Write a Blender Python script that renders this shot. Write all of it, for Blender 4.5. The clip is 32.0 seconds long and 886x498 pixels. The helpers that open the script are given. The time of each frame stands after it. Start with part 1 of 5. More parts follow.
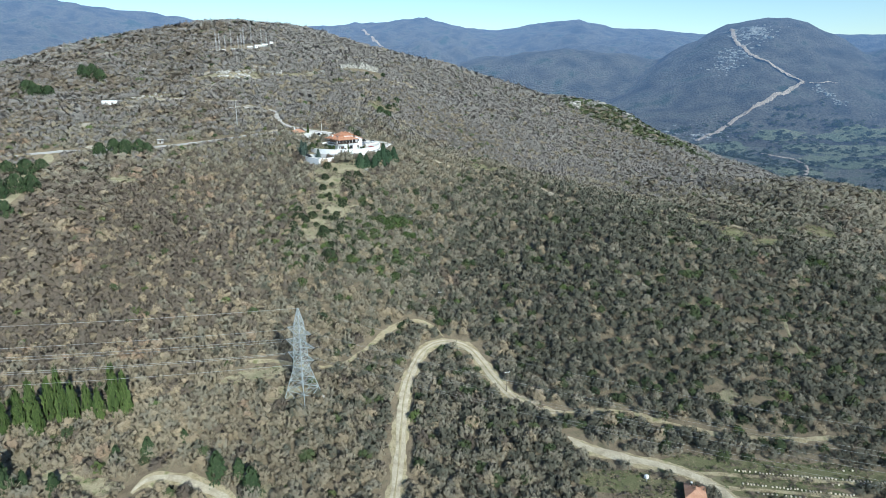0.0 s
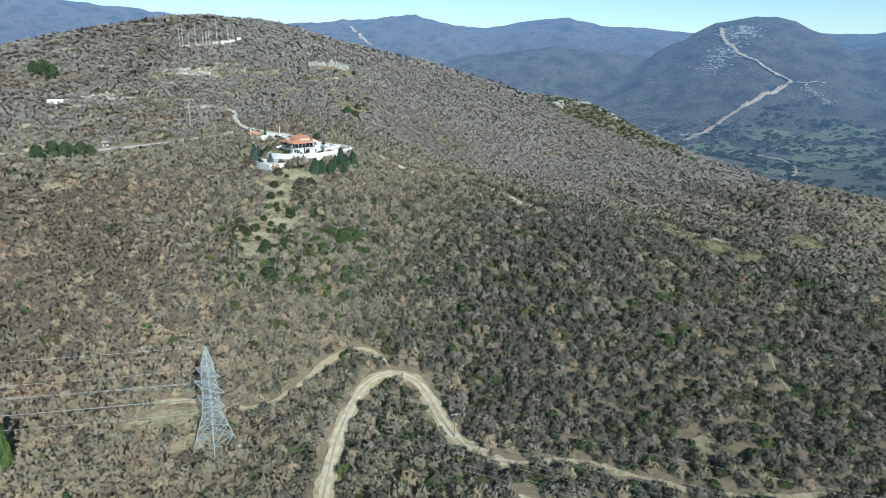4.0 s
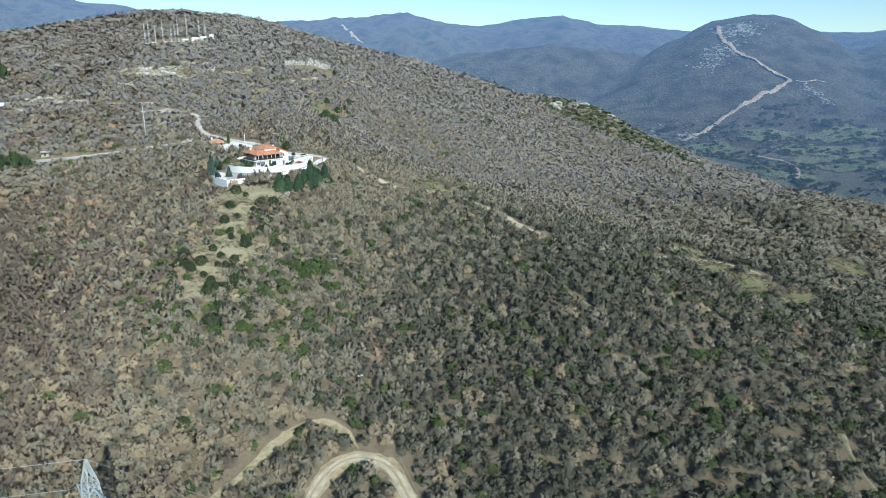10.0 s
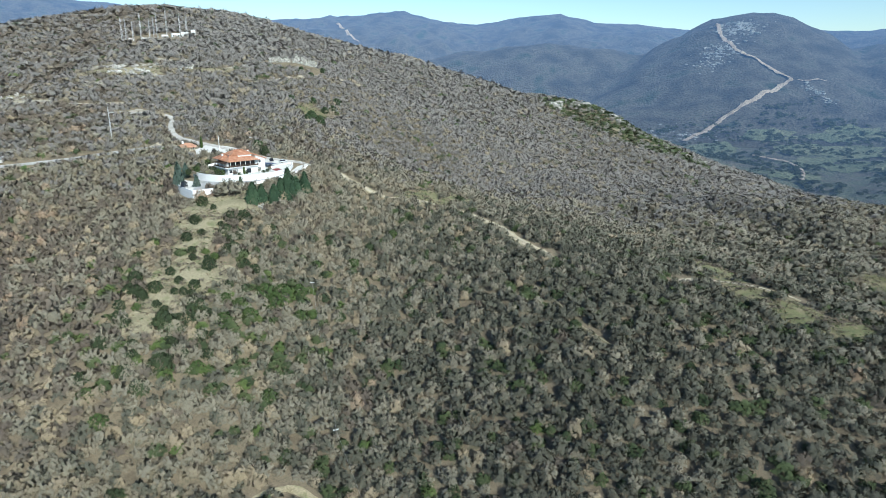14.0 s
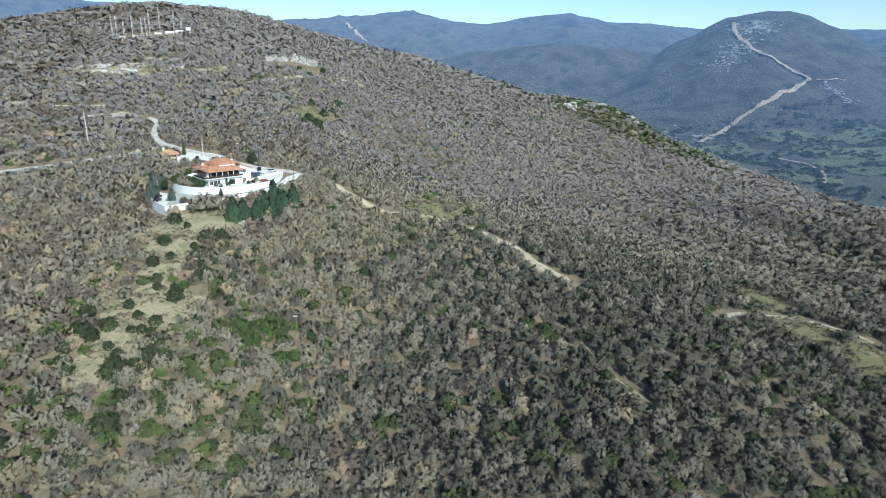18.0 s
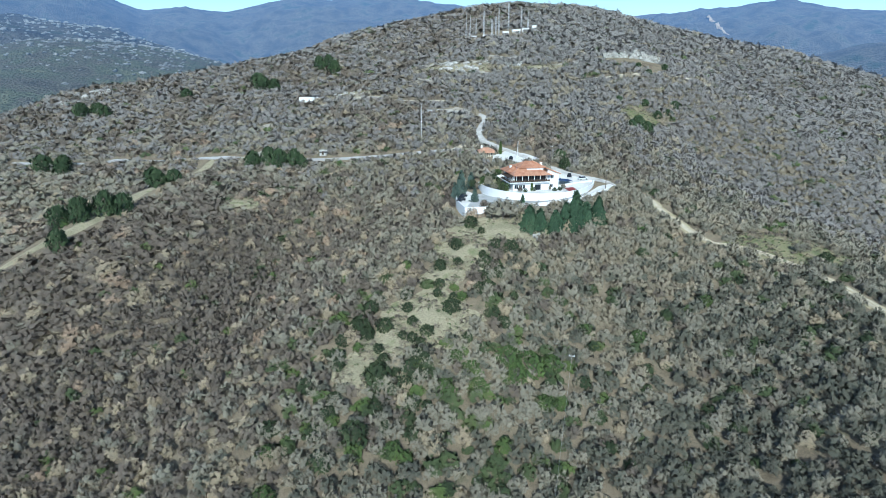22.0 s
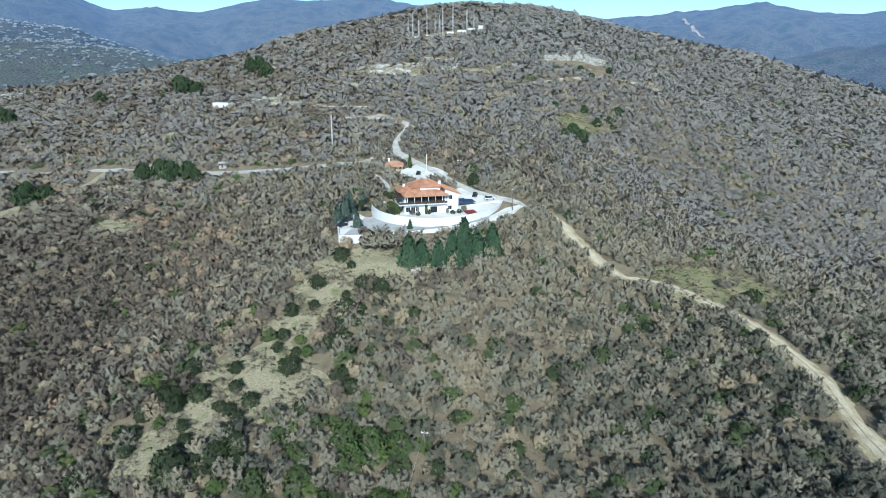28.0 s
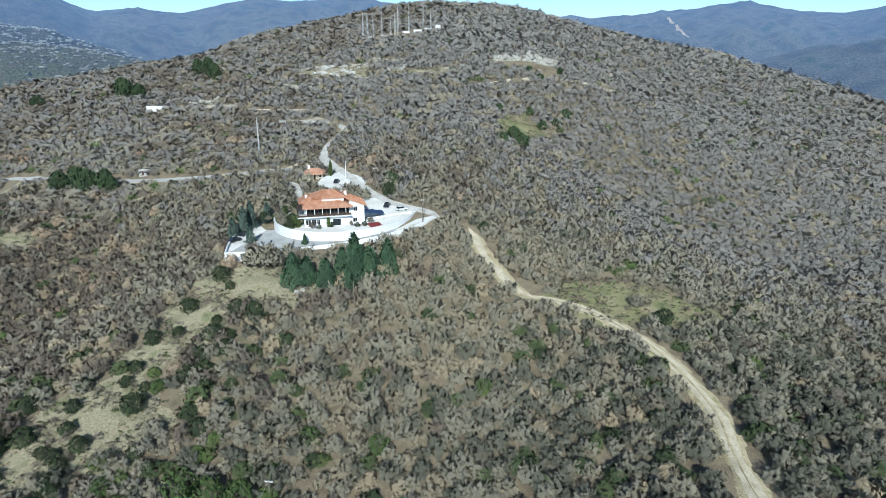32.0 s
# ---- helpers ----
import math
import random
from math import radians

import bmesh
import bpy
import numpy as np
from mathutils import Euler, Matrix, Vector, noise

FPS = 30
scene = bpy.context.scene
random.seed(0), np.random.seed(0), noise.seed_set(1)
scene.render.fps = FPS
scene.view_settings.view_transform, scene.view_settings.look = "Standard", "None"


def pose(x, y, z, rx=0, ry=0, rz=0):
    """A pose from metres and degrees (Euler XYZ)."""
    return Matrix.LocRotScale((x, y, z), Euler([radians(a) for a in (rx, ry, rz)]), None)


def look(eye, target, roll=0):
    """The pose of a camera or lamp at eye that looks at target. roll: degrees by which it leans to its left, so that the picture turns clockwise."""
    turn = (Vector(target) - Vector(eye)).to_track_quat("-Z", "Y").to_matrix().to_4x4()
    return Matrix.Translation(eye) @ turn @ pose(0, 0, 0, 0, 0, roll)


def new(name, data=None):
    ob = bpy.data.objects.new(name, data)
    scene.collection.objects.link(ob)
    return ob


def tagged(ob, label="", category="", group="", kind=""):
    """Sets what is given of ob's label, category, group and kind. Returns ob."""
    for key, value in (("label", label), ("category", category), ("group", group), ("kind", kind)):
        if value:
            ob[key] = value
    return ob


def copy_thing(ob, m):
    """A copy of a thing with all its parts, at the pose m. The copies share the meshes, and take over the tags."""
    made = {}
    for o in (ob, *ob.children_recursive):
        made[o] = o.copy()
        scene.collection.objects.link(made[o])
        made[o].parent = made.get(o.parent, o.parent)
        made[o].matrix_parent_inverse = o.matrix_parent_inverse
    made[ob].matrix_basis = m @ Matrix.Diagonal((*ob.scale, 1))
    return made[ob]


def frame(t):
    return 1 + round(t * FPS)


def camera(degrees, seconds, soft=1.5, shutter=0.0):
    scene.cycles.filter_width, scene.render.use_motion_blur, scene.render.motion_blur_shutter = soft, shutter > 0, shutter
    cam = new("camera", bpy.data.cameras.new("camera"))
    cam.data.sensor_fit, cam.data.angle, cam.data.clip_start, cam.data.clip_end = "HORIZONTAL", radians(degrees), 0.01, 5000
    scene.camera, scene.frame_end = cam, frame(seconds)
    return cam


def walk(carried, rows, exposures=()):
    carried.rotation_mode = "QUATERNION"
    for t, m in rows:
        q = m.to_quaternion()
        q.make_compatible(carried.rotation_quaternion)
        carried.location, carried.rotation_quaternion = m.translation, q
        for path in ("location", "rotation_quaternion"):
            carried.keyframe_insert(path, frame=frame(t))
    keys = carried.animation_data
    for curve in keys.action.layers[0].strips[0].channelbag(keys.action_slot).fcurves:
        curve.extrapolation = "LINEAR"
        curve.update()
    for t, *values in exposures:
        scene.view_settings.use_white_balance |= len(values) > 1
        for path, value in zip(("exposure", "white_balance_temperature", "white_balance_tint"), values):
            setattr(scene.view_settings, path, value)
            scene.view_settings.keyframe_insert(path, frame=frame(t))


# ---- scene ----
cam = camera(71.4, 32.0, 0.9)
PATH = [
    (0, (-0.00, -452.23, 41.48), (18.29, -357.76, 14.26), -0.01),
    (1, (5.83, -446.45, 41.67), (24.54, -352.10, 14.33), 0.05),
    (2, (11.77, -440.74, 41.88), (30.87, -346.50, 14.44), 0.07),
    (3, (17.33, -434.54, 42.04), (36.75, -340.39, 14.50), 0.20),
    (4, (21.52, -427.48, 42.18), (41.20, -333.38, 14.63), 0.23),
    (4.5, (22.98, -423.72, 42.28), (42.69, -329.63, 14.74), 0.17),
    (6.5, (27.32, -407.96, 42.84), (47.32, -313.98, 15.13), 0.17),
    (7, (28.42, -403.79, 42.98), (48.47, -309.81, 15.30), 0.15),
    (8, (30.74, -395.41, 43.20), (50.91, -301.45, 15.57), 0.10),
    (9, (33.09, -387.19, 43.18), (53.53, -293.31, 15.45), 0.21),
    (10, (35.27, -379.17, 42.95), (55.88, -285.33, 15.20), 0.21),
    (11, (37.20, -371.48, 42.64), (57.92, -277.72, 14.71), 0.26),
    (12, (39.26, -363.68, 42.37), (59.96, -269.91, 14.47), 0.20),
    (13, (41.61, -355.52, 42.08), (62.47, -261.80, 14.15), 0.22),
    (14, (43.97, -347.09, 41.96), (65.00, -253.38, 14.08), 0.21),
    (14.5, (45.10, -342.97, 41.93), (66.16, -249.28, 14.02), 0.18),
    (16.5, (49.60, -326.97, 41.85), (70.59, -233.27, 13.94), 0.17),
    (17, (50.58, -323.11, 41.82), (71.60, -229.43, 13.84), 0.20),
    (17.5, (51.54, -319.19, 41.70), (72.58, -225.51, 13.76), 0.16),
    (18, (52.40, -314.80, 41.52), (71.98, -220.79, 13.64), 0.14),
    (18.5, (53.07, -310.02, 41.32), (54.59, -214.03, 13.34), 0.11),
    (19, (53.82, -305.29, 41.15), (27.34, -213.08, 12.94), 0.21),
    (19.5, (54.49, -301.03, 41.10), (23.54, -210.23, 12.86), 0.27),
    (20, (54.99, -297.18, 41.14), (23.72, -206.47, 12.95), 0.09),
    (21, (56.63, -290.07, 41.34), (25.47, -199.32, 13.17), -0.04),
    (22, (59.21, -283.19, 41.47), (28.47, -192.35, 13.13), -0.01),
    (23, (62.36, -276.44, 41.54), (31.94, -185.54, 13.07), -0.02),
    (24, (65.81, -269.41, 41.56), (35.97, -178.20, 13.45), -0.05),
    (25, (69.48, -262.25, 41.61), (40.07, -170.91, 13.48), 0.05),
    (25.5, (71.40, -258.58, 41.66), (42.18, -167.18, 13.52), 0.11),
    (27.5, (79.08, -243.84, 41.98), (50.71, -152.16, 13.87), 0.15),
    (28, (81.09, -240.10, 42.08), (52.85, -148.37, 14.02), 0.13),
    (29, (85.34, -232.88, 42.33), (57.43, -141.01, 14.40), 0.08),
    (30, (90.39, -227.02, 42.45), (62.79, -135.02, 14.63), 0.04),
    (31, (96.46, -222.49, 42.52), (69.17, -130.44, 14.53), -0.08),
    (32, (103.16, -217.94, 42.68), (76.18, -125.83, 14.61), -0.12),
]
walk(cam, [(t, look(eye, target, roll)) for t, eye, target, roll in PATH],
     exposures=[(0.0, 0.29, 5780, 0), (17.5, 0.28, 5820, 0), (19.5, 0.24, 5300, -1), (25.5, 0.23, 5360, -1), (32.0, 0.19, 5660, 0)])

# ---- light: clear winter sky, sun low behind the viewer's shoulder ----
SUN_AZ, SUN_EL = radians(165), radians(28)      # compass bearing from +y, and height
world = bpy.data.worlds.new("sky")
scene.world = world
world.use_nodes = True
sky = world.node_tree.nodes.new("ShaderNodeTexSky")
sky.sky_type, sky.sun_disc = "NISHITA", False
sky.sun_elevation, sky.sun_rotation = SUN_EL, SUN_AZ
sky.air_density, sky.dust_density, sky.ozone_density = 1.0, 0.3, 2.5
sky.altitude = 500
bg = world.node_tree.nodes["Background"]
bg.inputs["Strength"].default_value = 0.115
world.node_tree.links.new(sky.outputs[0], bg.inputs["Color"])
sun = new("sun", bpy.data.lights.new("sun", "SUN"))
sun.data.energy, sun.data.angle, sun.data.color = 4.4, radians(0.6), (1.0, 0.95, 0.87)
sun.matrix_world = look((math.sin(SUN_AZ) * math.cos(SUN_EL) * 300, math.cos(SUN_AZ) * math.cos(SUN_EL) * 300,
                         math.sin(SUN_EL) * 300), (0, 0, 0))


# ---- materials ----
def surface(name, colours, scale=1.0, fine=8.0, rough=0.9, metal=0.0, bump=0.3, grain=0.25, island=0.0, objrand=0.0, spec=0.3, gaps=0.0, tone=0.0):
    """A node material: a ramp of base colours over broad noise, broken by fine grain, with relief."""
    m = bpy.data.materials.new(name)
    m.use_nodes = True
    nt = m.node_tree
    nd, ln = nt.nodes, nt.links
    b = nd["Principled BSDF"]
    b.inputs["Roughness"].default_value, b.inputs["Metallic"].default_value = rough, metal
    b.inputs["Specular IOR Level"].default_value = spec
    if rough >= 0.9:
        b.inputs["Diffuse Roughness"].default_value = 1.0
    tc = nd.new("ShaderNodeTexCoord")
    n1, n2 = nd.new("ShaderNodeTexNoise"), nd.new("ShaderNodeTexNoise")
    n1.inputs["Scale"].default_value, n1.inputs["Detail"].default_value = scale, 5
    n2.inputs["Scale"].default_value, n2.inputs["Detail"].default_value = scale * fine, 4
    for n in (n1, n2):
        ln.new(tc.outputs["Object"], n.inputs["Vector"])
    ramp = nd.new("ShaderNodeValToRGB")
    el = ramp.color_ramp.elements
    while len(el) < len(colours):
        el.new(0.5)
    for k, c in enumerate(colours):
        el[k].position = 0.3 + 0.4 * k / max(1, len(colours) - 1)
        el[k].color = (*c, 1)
    fac = n1.outputs["Fac"]
    for amount, src in ((island, "ShaderNodeNewGeometry"), (objrand, "ShaderNodeObjectInfo")):
        if amount:
            g = nd.new(src)
            sub, add = nd.new("ShaderNodeMath"), nd.new("ShaderNodeMath")
            sub.operation, add.operation = "SUBTRACT", "MULTIPLY_ADD"
            sub.inputs[1].default_value, add.inputs[1].default_value = 0.5, amount
            ln.new(g.outputs["Random Per Island" if src == "ShaderNodeNewGeometry" else "Random"], sub.inputs[0])
            ln.new(sub.outputs[0], add.inputs[0])
            ln.new(fac, add.inputs[2])
            fac = add.outputs[0]
    if tone:                                    # each tree of a wood has its own colour
        at, sub, add = nd.new("ShaderNodeAttribute"), nd.new("ShaderNodeMath"), nd.new("ShaderNodeMath")
        at.attribute_name = "tone"
        sub.operation, add.operation = "SUBTRACT", "MULTIPLY_ADD"
        sub.inputs[1].default_value, add.inputs[1].default_value = 0.5, tone
        ln.new(at.outputs["Fac"], sub.inputs[0])
        ln.new(sub.outputs[0], add.inputs[0])
        ln.new(fac, add.inputs[2])
        fac = add.outputs[0]
    ln.new(fac, ramp.inputs["Fac"])
    mr = nd.new("ShaderNodeMapRange")
    mr.inputs["From Min"].default_value, mr.inputs["From Max"].default_value = 0.25, 0.75
    mr.inputs["To Min"].default_value, mr.inputs["To Max"].default_value = 1 - grain, 1 + grain
    ln.new(n2.outputs["Fac"], mr.inputs["Value"])
    mix = nd.new("ShaderNodeVectorMath")
    mix.operation = "SCALE"
    ln.new(ramp.outputs["Color"], mix.inputs[0])
    ln.new(mr.outputs[0], mix.inputs["Scale"])
    ln.new(mix.outputs[0], b.inputs["Base Color"])
    if gaps:                                    # twigs and leaves with open air between them
        n3, gt = nd.new("ShaderNodeTexNoise"), nd.new("ShaderNodeMath")
        n3.inputs["Scale"].default_value, n3.inputs["Detail"].default_value = 10.0, 0.0
        gt.operation = "GREATER_THAN"
        gt.inputs[1].default_value = gaps
        ln.new(tc.outputs["Object"], n3.inputs["Vector"])
        ln.new(n3.outputs["Fac"], gt.inputs[0])
        ln.new(gt.outputs[0], b.inputs["Alpha"])
    if bump:
        bp = nd.new("ShaderNodeBump")
        bp.inputs["Strength"].default_value = bump
        bp.inputs["Distance"].default_value = 0.5 / (scale * fine)
        ln.new(n2.outputs["Fac"], bp.inputs["Height"])
        ln.new(bp.outputs[0], b.inputs["Normal"])
    return m


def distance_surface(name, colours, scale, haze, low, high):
    """Far slopes: wooded relief colours, with haze painted in as blue emission that grows with distance."""
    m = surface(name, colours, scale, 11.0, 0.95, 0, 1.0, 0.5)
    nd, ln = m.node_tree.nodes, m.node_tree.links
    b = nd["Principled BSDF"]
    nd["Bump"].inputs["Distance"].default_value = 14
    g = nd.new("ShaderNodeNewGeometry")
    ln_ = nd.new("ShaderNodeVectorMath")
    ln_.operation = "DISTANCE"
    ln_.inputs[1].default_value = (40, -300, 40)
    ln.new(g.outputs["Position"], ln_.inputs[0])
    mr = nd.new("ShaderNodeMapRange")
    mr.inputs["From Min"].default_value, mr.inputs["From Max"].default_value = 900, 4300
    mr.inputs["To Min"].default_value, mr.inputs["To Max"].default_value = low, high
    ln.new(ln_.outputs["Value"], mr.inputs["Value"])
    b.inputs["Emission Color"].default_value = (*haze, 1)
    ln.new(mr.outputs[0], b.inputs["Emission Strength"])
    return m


M_GROUND = surface("leaf_litter", [(0.112, 0.090, 0.061), (0.157, 0.126, 0.085), (0.190, 0.154, 0.105), (0.118, 0.106, 0.066)], 0.22, 16, 0.95, 0, 0.6, 0.4)
# the far materials glow blue with distance, in place of real haze
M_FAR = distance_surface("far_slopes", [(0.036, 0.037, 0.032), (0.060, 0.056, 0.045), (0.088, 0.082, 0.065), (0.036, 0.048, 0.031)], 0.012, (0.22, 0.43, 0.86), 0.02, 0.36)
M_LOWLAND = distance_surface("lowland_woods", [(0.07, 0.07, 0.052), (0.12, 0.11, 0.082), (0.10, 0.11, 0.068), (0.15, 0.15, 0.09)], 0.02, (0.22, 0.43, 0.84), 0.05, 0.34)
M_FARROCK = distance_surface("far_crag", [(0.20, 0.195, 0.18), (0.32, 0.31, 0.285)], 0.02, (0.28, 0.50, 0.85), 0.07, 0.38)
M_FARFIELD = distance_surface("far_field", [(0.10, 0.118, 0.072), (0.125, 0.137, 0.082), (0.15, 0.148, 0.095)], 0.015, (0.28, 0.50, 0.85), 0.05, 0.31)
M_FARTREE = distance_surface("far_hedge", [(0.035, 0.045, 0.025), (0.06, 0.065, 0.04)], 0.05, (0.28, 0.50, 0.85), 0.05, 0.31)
M_MAST = surface("painted_mast", [(0.55, 0.55, 0.55), (0.68, 0.68, 0.67)], 0.5, 5, 0.6, 0.1, 0, 0.1)
M_MEADOW = surface("dry_grass", [(0.185, 0.170, 0.105), (0.240, 0.215, 0.138), (0.285, 0.250, 0.165), (0.160, 0.165, 0.082)], 0.16, 14, 0.95, 0, 0.5, 0.35)
M_GREENMEADOW = surface("green_grass", [(0.127, 0.133, 0.062), (0.177, 0.169, 0.085), (0.252, 0.213, 0.132)], 0.16, 14, 0.95, 0, 0.5, 0.35)
M_FIELD = surface("olive_field_grass", [(0.092, 0.100, 0.048), (0.128, 0.125, 0.064), (0.165, 0.150, 0.088)], 0.16, 14, 0.95, 0, 0.5, 0.35)
M_DIRT = surface("pale_dirt", [(0.30, 0.262, 0.19), (0.395, 0.348, 0.258), (0.465, 0.413, 0.315)], 0.35, 7, 0.95, 0, 0.3, 0.25)
M_STONY = surface("stony_ground", [(0.187, 0.166, 0.126), (0.274, 0.245, 0.192), (0.338, 0.310, 0.259), (0.173, 0.158, 0.096)], 0.2, 10, 0.95, 0, 0.5, 0.35)
M_VERGE = surface("dry_verge", [(0.216, 0.180, 0.108), (0.296, 0.252, 0.156), (0.352, 0.304, 0.200), (0.184, 0.184, 0.084)], 0.3, 8, 0.95, 0, 0.5, 0.35)
M_GRAVEL = surface("gravel", [(0.288, 0.280, 0.264), (0.368, 0.360, 0.344)], 0.3, 20, 0.95, 0, 0.3, 0.2)
M_ASPHALT = surface("worn_asphalt", [(0.24, 0.24, 0.235), (0.33, 0.33, 0.32)], 0.3, 15, 0.9, 0, 0.2, 0.15)
M_ROCK = surface("limestone", [(0.28, 0.27, 0.24), (0.42, 0.40, 0.36), (0.52, 0.50, 0.46)], 0.3, 8, 0.95, 0, 0.5, 0.3)
# cleared earth, with the same painted haze glow
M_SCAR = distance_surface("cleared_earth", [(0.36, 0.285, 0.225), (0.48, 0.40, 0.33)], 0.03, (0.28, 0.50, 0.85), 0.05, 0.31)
M_WHITE = surface("white_plaster", [(0.82, 0.81, 0.785), (0.88, 0.875, 0.86)], 0.35, 10, 0.85, 0, 0.1, 0.07)
M_CREAM = surface("cream_plaster", [(0.62, 0.55, 0.42), (0.70, 0.63, 0.5)], 0.4, 10, 0.85, 0, 0.1, 0.08)
M_TILE = surface("clay_tile", [(0.40, 0.185, 0.105), (0.50, 0.255, 0.155), (0.57, 0.33, 0.215)], 0.5, 10, 0.85, 0, 0.4, 0.2, objrand=0.25)
M_GLASS = surface("window_glass", [(0.02, 0.025, 0.03), (0.03, 0.035, 0.04)], 1, 4, 0.08, 0, 0.0, 0.1, spec=0.6)
M_DARKWOOD = surface("dark_wood", [(0.05, 0.032, 0.022), (0.09, 0.06, 0.04)], 2, 8, 0.7, 0, 0.2, 0.2)
M_GREYWOOD = surface("weathered_pole", [(0.16, 0.13, 0.10), (0.24, 0.20, 0.16)], 2, 8, 0.85, 0, 0.2, 0.2)
M_STEEL = surface("galvanised_steel", [(0.34, 0.37, 0.365), (0.46, 0.49, 0.48)], 0.6, 6, 0.65, 0.2, 0.0, 0.12)
M_WIRE = surface("cable", [(0.42, 0.42, 0.40), (0.5, 0.5, 0.48)], 0.2, 4, 0.6, 0.2, 0, 0.1)
M_BLACK = surface("black_rubber", [(0.015, 0.015, 0.015), (0.025, 0.025, 0.025)], 2, 6, 0.8, 0, 0.1, 0.1)
M_BARK = surface("bark", [(0.09, 0.08, 0.07), (0.17, 0.155, 0.14)], 1.0, 6, 0.95, 0, 0.3, 0.25)
M_GREYTWIG = surface("bare_grey_twigs", [(0.225, 0.203, 0.152), (0.267, 0.241, 0.178), (0.244, 0.223, 0.169), (0.288, 0.256, 0.186)], 0.22, 16, 0.95, 0, 0, 0.16, island=0.05, tone=0.3, gaps=0.49)
M_WARMTWIG = surface("tan_brown_twigs", [(0.246, 0.208, 0.147), (0.299, 0.252, 0.175), (0.267, 0.228, 0.160), (0.324, 0.272, 0.188)], 0.22, 16, 0.95, 0, 0, 0.16, island=0.05, tone=0.3, gaps=0.49)
# darker copy of the grey twigs: the eastern slope's shade put into colour
M_DARKTWIG = surface("shaded_dark_twigs", [(0.111, 0.107, 0.081), (0.146, 0.140, 0.103), (0.126, 0.124, 0.093), (0.167, 0.156, 0.115)], 0.22, 16, 0.95, 0, 0, 0.16, island=0.05, tone=0.3, gaps=0.49)
# greyer and bluer than the near twigs: haze over the hill as base colour
M_HILLTWIG = surface("hazed_hill_twigs", [(0.195, 0.180, 0.164), (0.238, 0.220, 0.198), (0.215, 0.200, 0.182), (0.256, 0.236, 0.208)], 0.22, 16, 0.95, 0, 0, 0.16, island=0.05, tone=0.3, gaps=0.49)
M_FORT = surface("old_pale_masonry", [(0.34, 0.32, 0.28), (0.46, 0.44, 0.39), (0.55, 0.525, 0.47)], 0.4, 8, 0.95, 0, 0.5, 0.3, objrand=0.2)
M_BROWNTWIG = surface("bare_brown_twigs", [(0.140, 0.114, 0.090), (0.182, 0.148, 0.114), (0.159, 0.135, 0.105)], 0.22, 16, 0.95, 0, 0, 0.16, island=0.05, tone=0.3, gaps=0.49)
M_RUSTLEAF = surface("dry_oak_leaves", [(0.280, 0.198, 0.132), (0.365, 0.270, 0.184), (0.335, 0.268, 0.190)], 0.22, 16, 0.95, 0, 0, 0.16, island=0.05, tone=0.3, gaps=0.49)
M_TANLEAF = surface("pale_dry_leaves", [(0.284, 0.228, 0.150), (0.370, 0.300, 0.198), (0.326, 0.270, 0.188)], 0.22, 16, 0.95, 0, 0, 0.16, island=0.05, tone=0.3, gaps=0.49)
M_GREENLEAF = surface("evergreen_oak_leaves", [(0.038, 0.052, 0.024), (0.068, 0.088, 0.038), (0.09, 0.112, 0.046)], 0.22, 16, 0.9, 0, 0, 0.3, island=0.1, tone=0.3, gaps=0.44)
M_YELLOWGREEN = surface("ivy_and_broom", [(0.06, 0.09, 0.028), (0.10, 0.135, 0.04), (0.11, 0.125, 0.05)], 0.22, 16, 0.9, 0, 0, 0.3, island=0.1, tone=0.3, gaps=0.44)
M_CEDAR = surface("cedar_needles", [(0.048, 0.075, 0.062), (0.081, 0.114, 0.092), (0.104, 0.136, 0.110)], 0.3, 28, 0.9, 0, 0, 0.42, island=0.25, gaps=0.42)
M_ROADTOP = surface("worn_road", [(0.272, 0.260, 0.236), (0.360, 0.344, 0.316), (0.424, 0.408, 0.376)], 0.3, 10, 0.9, 0, 0.3, 0.25)
M_PAVE = surface("worn_concrete", [(0.384, 0.372, 0.344), (0.480, 0.468, 0.440), (0.528, 0.516, 0.488)], 0.18, 14, 0.9, 0, 0.2, 0.16)
M_CONIFER = surface("conifer_needles", [(0.029, 0.057, 0.031), (0.052, 0.090, 0.048), (0.075, 0.118, 0.061)], 0.3, 28, 0.9, 0, 0, 0.42, island=0.25, gaps=0.34)
M_PINE = surface("pine_needles", [(0.03, 0.05, 0.022), (0.052, 0.08, 0.034), (0.075, 0.105, 0.045)], 0.3, 28, 0.9, 0, 0, 0.42, island=0.25, gaps=0.43)
M_CYPRESS = surface("cypress_scales", [(0.043, 0.070, 0.020), (0.078, 0.112, 0.031), (0.108, 0.146, 0.046)], 0.3, 28, 0.9, 0, 0, 0.42, island=0.25, gaps=0.42)


# ---- helpers for meshes ----
def mesh_from(name, verts, faces, material, smooth=False):
    me = bpy.data.meshes.new(name)
    me.from_pydata([tuple(v) for v in verts], [], [tuple(f) for f in faces])
    me.materials.append(material)
    if smooth:
        me.polygons.foreach_set("use_smooth", [True] * len(me.polygons))
    me.update()
    return me


